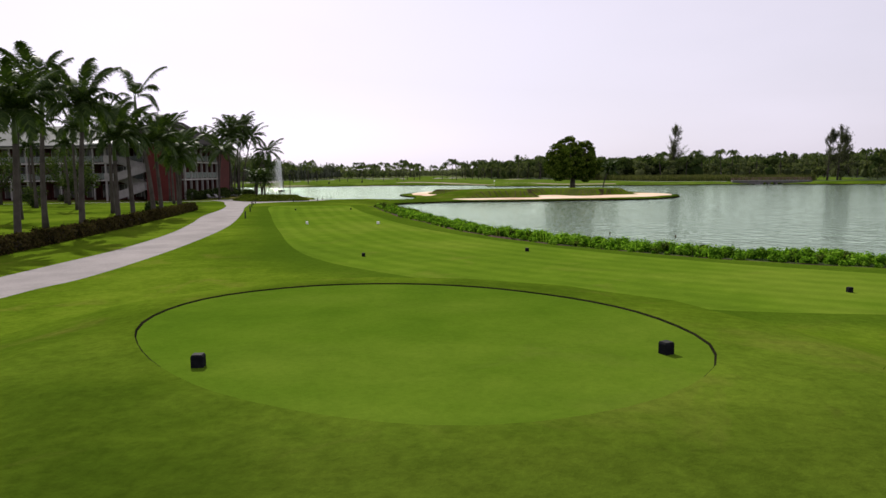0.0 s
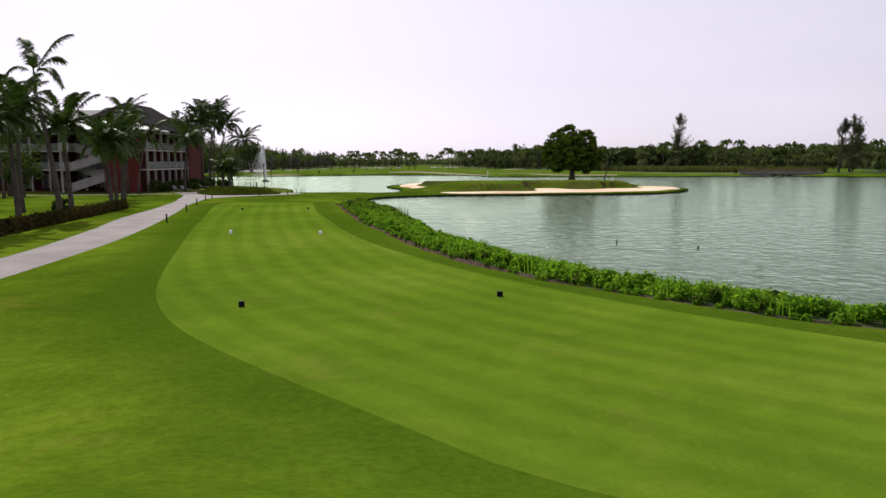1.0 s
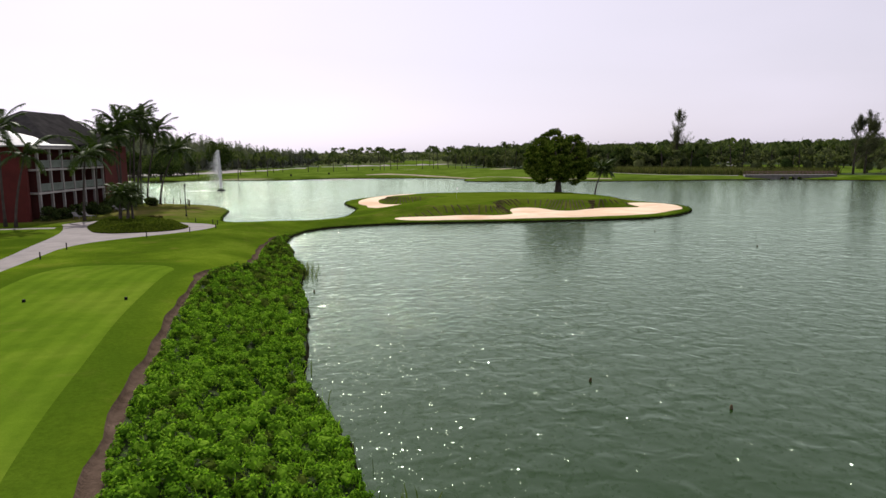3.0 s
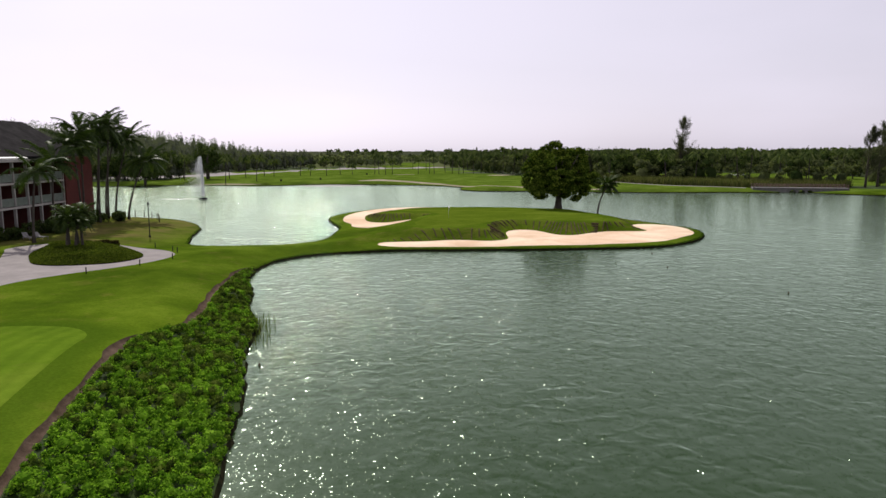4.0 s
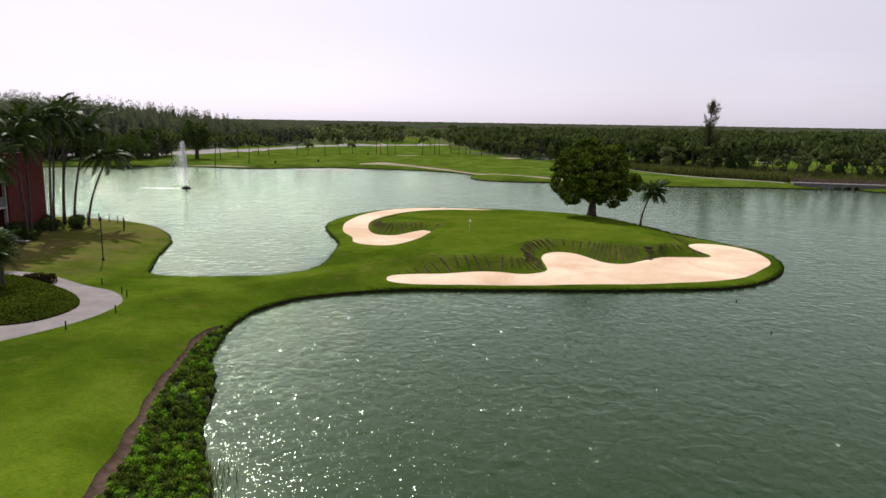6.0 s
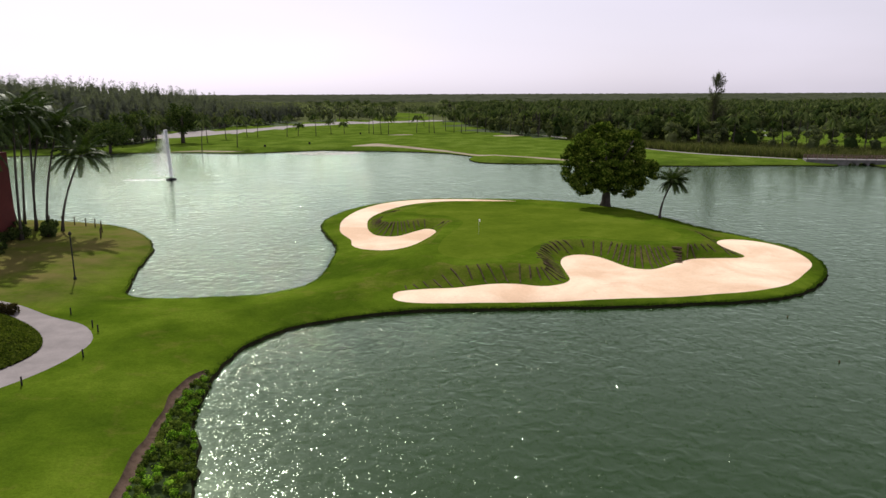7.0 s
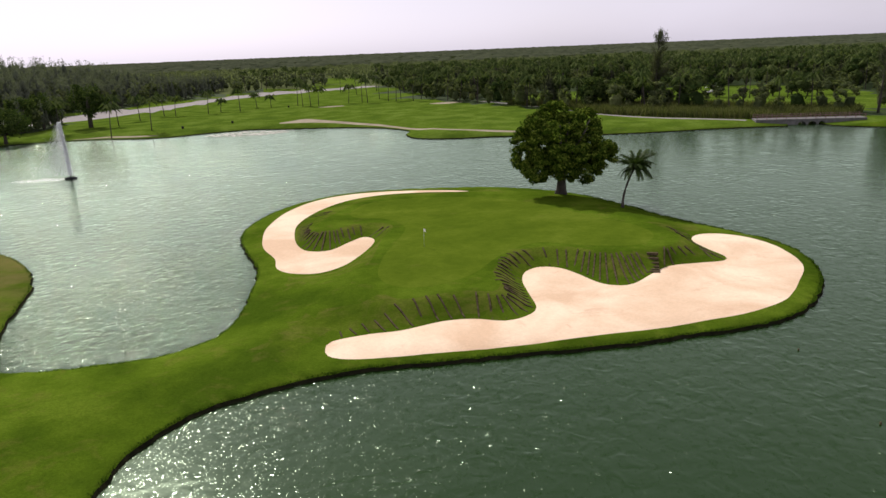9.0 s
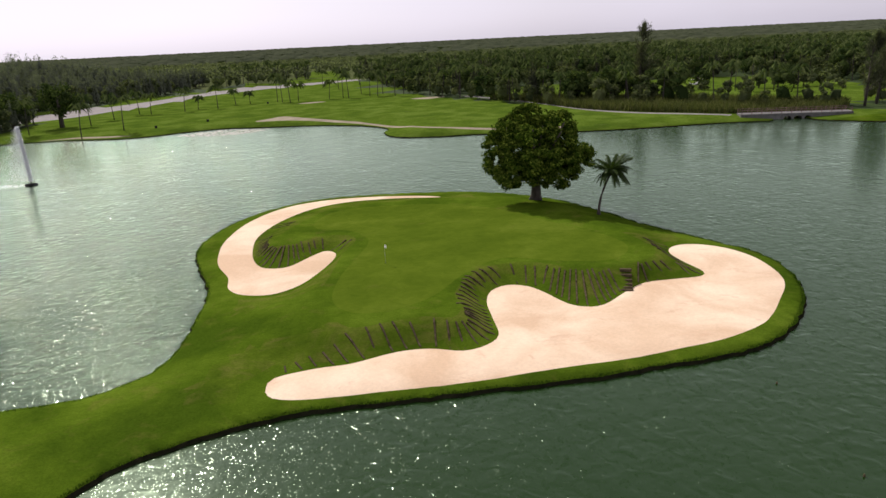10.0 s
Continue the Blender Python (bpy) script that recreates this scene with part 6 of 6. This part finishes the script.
part("deck", boxes(((-1.5, 0, 1.0), (20.5, 3.4, 1.3)), bevel=0.03), M_CONC, bridge)
piers = [(-1.5, 7.0)] + [(8.6 + k * 2.1, 9.0 + k * 2.1) for k in range(2)] + [(12.4, 20.5)]
for a, b in piers:
    part("pier", boxes(((a, 0.15, -0.8), (b, 3.2, 1.0)), bevel=0.03), M_CONC, bridge)
for k, (a, b) in enumerate(((7.0, 8.6), (9.0, 10.7), (11.1, 12.4))):
    bm = bmesh.new()
    prev = None
    for j in range(9):
        t = math.pi * j / 8
        x, z = (a + b) / 2 - (b - a) / 2 * math.cos(t), 0.15 + 0.6 * math.sin(t)
        row = [bm.verts.new((x, y, zz)) for y in (0.15, 3.2) for zz in (z, 1.0)]
        if prev:
            bm.faces.new((prev[0], row[0], row[1], prev[1]))
            bm.faces.new((prev[2], prev[3], row[3], row[2]))
            bm.faces.new((prev[0], prev[2], row[2], row[0]))
        prev = row
    part("arch", bm, M_CONC, bridge)
for y in (0.1, 3.25):
    for k in range(12):
        x = -1.3 + k * 1.95
        part("rail_post", boxes(((x - 0.06, y - 0.06, 1.3), (x + 0.06, y + 0.06, 2.15)), bevel=0.01), M_REDRAIL, bridge)
    for z in (1.7, 2.1):
        part("rail", boxes(((-1.4, y - 0.04, z - 0.04), (20.3, y + 0.04, z + 0.04))), M_REDRAIL, bridge)


# ---- far clutter ----
def golf_cart(x, y, turn):
    t = thing("golf_cart", pose(x, y, ground_at(x, y), 0, 0, turn), "white golf cart with a canopy roof, parked far off", "golf cart", "parked golf carts")
    part("body", boxes(((-0.6, -1.1, 0.28), (0.6, 1.15, 0.62)), ((-0.6, 0.75, 0.6), (0.6, 1.15, 0.95)), ((-0.6, -1.1, 0.6), (0.6, -0.4, 0.85)), bevel=0.06), M_CLOTH, t)
    part("roof", boxes(((-0.65, -1.0, 1.82), (0.65, 0.9, 1.9)), bevel=0.03), M_CLOTH, t)
    part("seat", boxes(((-0.55, -0.4, 0.62), (0.55, 0.1, 0.82)), ((-0.55, -0.45, 0.82), (0.55, -0.32, 1.25)), bevel=0.03), M_BLACK, t)
    for sx in (-0.58, 0.58):
        for sy in (-0.95, 0.8):
            part("strut", tubes(([(sx, sy, 0.7), (sx, sy * 0.95, 1.84)], [0.025, 0.025]), sides=6), M_STEEL, t)
        for sy in (-0.75, 0.78):
            part("wheel", tubes(([(sx - 0.08, sy, 0.24), (sx + 0.08, sy, 0.24)], [0.24, 0.24]), sides=12), M_BLACK, t)


golf_cart(117.2, 291.5, 70)
golf_cart(120.0, 292.5, 80)


def utility_box(x, y, turn):
    t = thing("utility_box", pose(x, y, ground_at(x, y), 0, 0, turn), "dark utility box on the far fairway's edge", "utility box", "boxes on the far shore")
    part("case", boxes(((-0.28, -0.2, 0), (0.28, 0.2, 0.55)), bevel=0.03), M_STEEL, t)
    part("roof", boxes(((-0.33, -0.25, 0.55), (0.33, 0.25, 0.61)), bevel=0.02), M_BLACK, t)


utility_box(-40.5, 263, 20)
utility_box(-29, 270, 5)
utility_box(-18.5, 322, 0)

# ---- sleepers and steps in the bunker faces ----
SLEEPERS = (
    ("sand_bunker_face", 16, [(2.6, 115.1), (4.4, 115.5), (6.6, 115.7), (9.4, 116.7), (11.6, 116.7), (13.6, 115.9), (15.2, 116.5), (16.0, 117.6)], [(2.5, 115.9), (4.6, 117.0), (7.0, 118.3), (9.2, 118.8), (11.4, 119.2), (13.0, 118.6), (14.2, 118.3), (14.4, 119.0)]),
    ("sand_bunker_face", 12, [(16.1, 118.4), (16.3, 120.6), (16.5, 123.6), (17.3, 125.9)], [(14.4, 119.4), (13.9, 121.2), (14.2, 123.8), (15.6, 127.0)]),
    ("sand_bunker_face", 18, [(17.6, 126.3), (19, 127.1), (20.7, 126.4), (21.7, 124.7), (22.5, 122.3), (23.5, 121.2), (24.8, 121.2), (26.9, 123.1)], [(16.3, 127.8), (18.4, 129.4), (20.8, 129.2), (23.0, 127.8), (24.2, 126.6), (25.2, 126.0), (26.2, 125.8), (27.2, 125.9)]),
    ("sand_bunker_face", 8, [(28.8, 124.5), (31.8, 125.0), (34.2, 125.1), (34.7, 126)], [(29.6, 126.4), (31.4, 127.2), (32.6, 127.8), (33.4, 127.4)]),
    ("sand_bunker_face", 8, [(34.5, 127.4), (34.4, 128.6), (34.3, 131), (35, 132.8)], [(32.9, 128.8), (32.6, 130.2), (32.6, 132.4), (33.4, 134.6)]),
    ("sand_bunker_face", 22, [(-2.3, 146), (-2.3, 142), (-1.4, 138.2), (-0.3, 136.9), (1.2, 137), (2.8, 139.4), (4.3, 141.1), (5.5, 140)], [(-0.8, 146.2), (-0.9, 143.2), (-0.6, 141), (0.4, 140.6), (1.6, 141.4), (3.4, 142.9), (5.4, 143.3), (7.2, 141.2)]),
    ("sand_bunker_face", 3, [(-1.6, 151.2), (-0.9, 153.2)], [(0.4, 149.8), (1.0, 151.6)]),
)


def sleeper_mesh(a, b, wide=0.12, proud=0.05):
    """A timber laid down the slope between two places of the plan."""
    a, b = np.array(a, float), np.array(b, float)
    s = np.linspace(0, 1, 6)[:, None]
    line = a + (b - a) * s
    z = height(line)
    d = (b - a) / max(np.linalg.norm(b - a), 1e-6)
    w = np.array([-d[1], d[0]]) * wide / 2
    v = []
    for p, h in zip(line, z):
        v += [(*(p - w), h - 0.12), (*(p + w), h - 0.12), (*(p + w), h + proud), (*(p - w), h + proud)]
    f = [(k * 4 + i, k * 4 + (i + 1) % 4, k * 4 + 4 + (i + 1) % 4, k * 4 + 4 + i) for k in range(5) for i in range(4)] + [(0, 3, 2, 1), (20, 21, 22, 23)]
    return mesh_of("sleeper", v, f, [M_TIMBER])


def along(points, n):
    s = spline(points, 0.3, False)
    seg = np.concatenate([[0], np.cumsum(np.linalg.norm(np.diff(s, axis=0), axis=1))])
    u = np.linspace(0, seg[-1], n)
    return np.column_stack([np.interp(u, seg, s[:, 0]), np.interp(u, seg, s[:, 1])])


for name, n, foot, crest in SLEEPERS:
    face = thing("bunker_revetment", pose(0, 0, 0), "dark timber sleepers laid down the grass bunker face", "revetment", "bunker revetments")
    foot_line, crest_line = along(foot, n), along(crest, n)
    dense = along(crest, n * 8)
    for a, b in zip(foot_line, crest_line):
        near = dense[np.argmin(np.linalg.norm(dense - a, axis=1))]
        b = a + (near * 0.7 + b * 0.3 - a) * random.uniform(0.8, 1.02)
        a = a + np.array([random.uniform(-0.07, 0.07), random.uniform(-0.05, 0.05)])
        part("sleeper", sleeper_mesh(a, b), None, face)
steps = thing("timber_steps", pose(0, 0, 0), "dark timber steps down into the sand bunker", "steps")
for k in range(6):
    x, y = 27.45 + 0.14 * k, 123.3 + 0.42 * k
    z = ground_at(x, y) + 0.05
    tread = part("tread", boxes(((-0.45, -0.16, -0.15), (0.45, 0.16, 0.06)), bevel=0.015), M_TIMBER, steps)
    tread.matrix_basis = pose(x, y, z, 0, 0, -18)

# ---- stakes in the lake ----
for i, (x, y) in enumerate(((11.84, 53.3), (15.78, 50.35), (28.8, 99.6), (33.9, 87.7), (30.1, 108.2), (-1.1, 70.8))):
    t = thing("lake_stake", pose(x, y, -0.3, 4 * math.sin(i), 5 * math.cos(2 * i), 50 * i), "short dark stub standing out of the water", "stake", "stubs in the lake")
    part("stub", tubes(([(0, 0, 0), (0.01, 0, 0.36), (0.02, 0.01, 0.44)], [0.06, 0.055, 0.03]), sides=7), M_TIMBER, t)
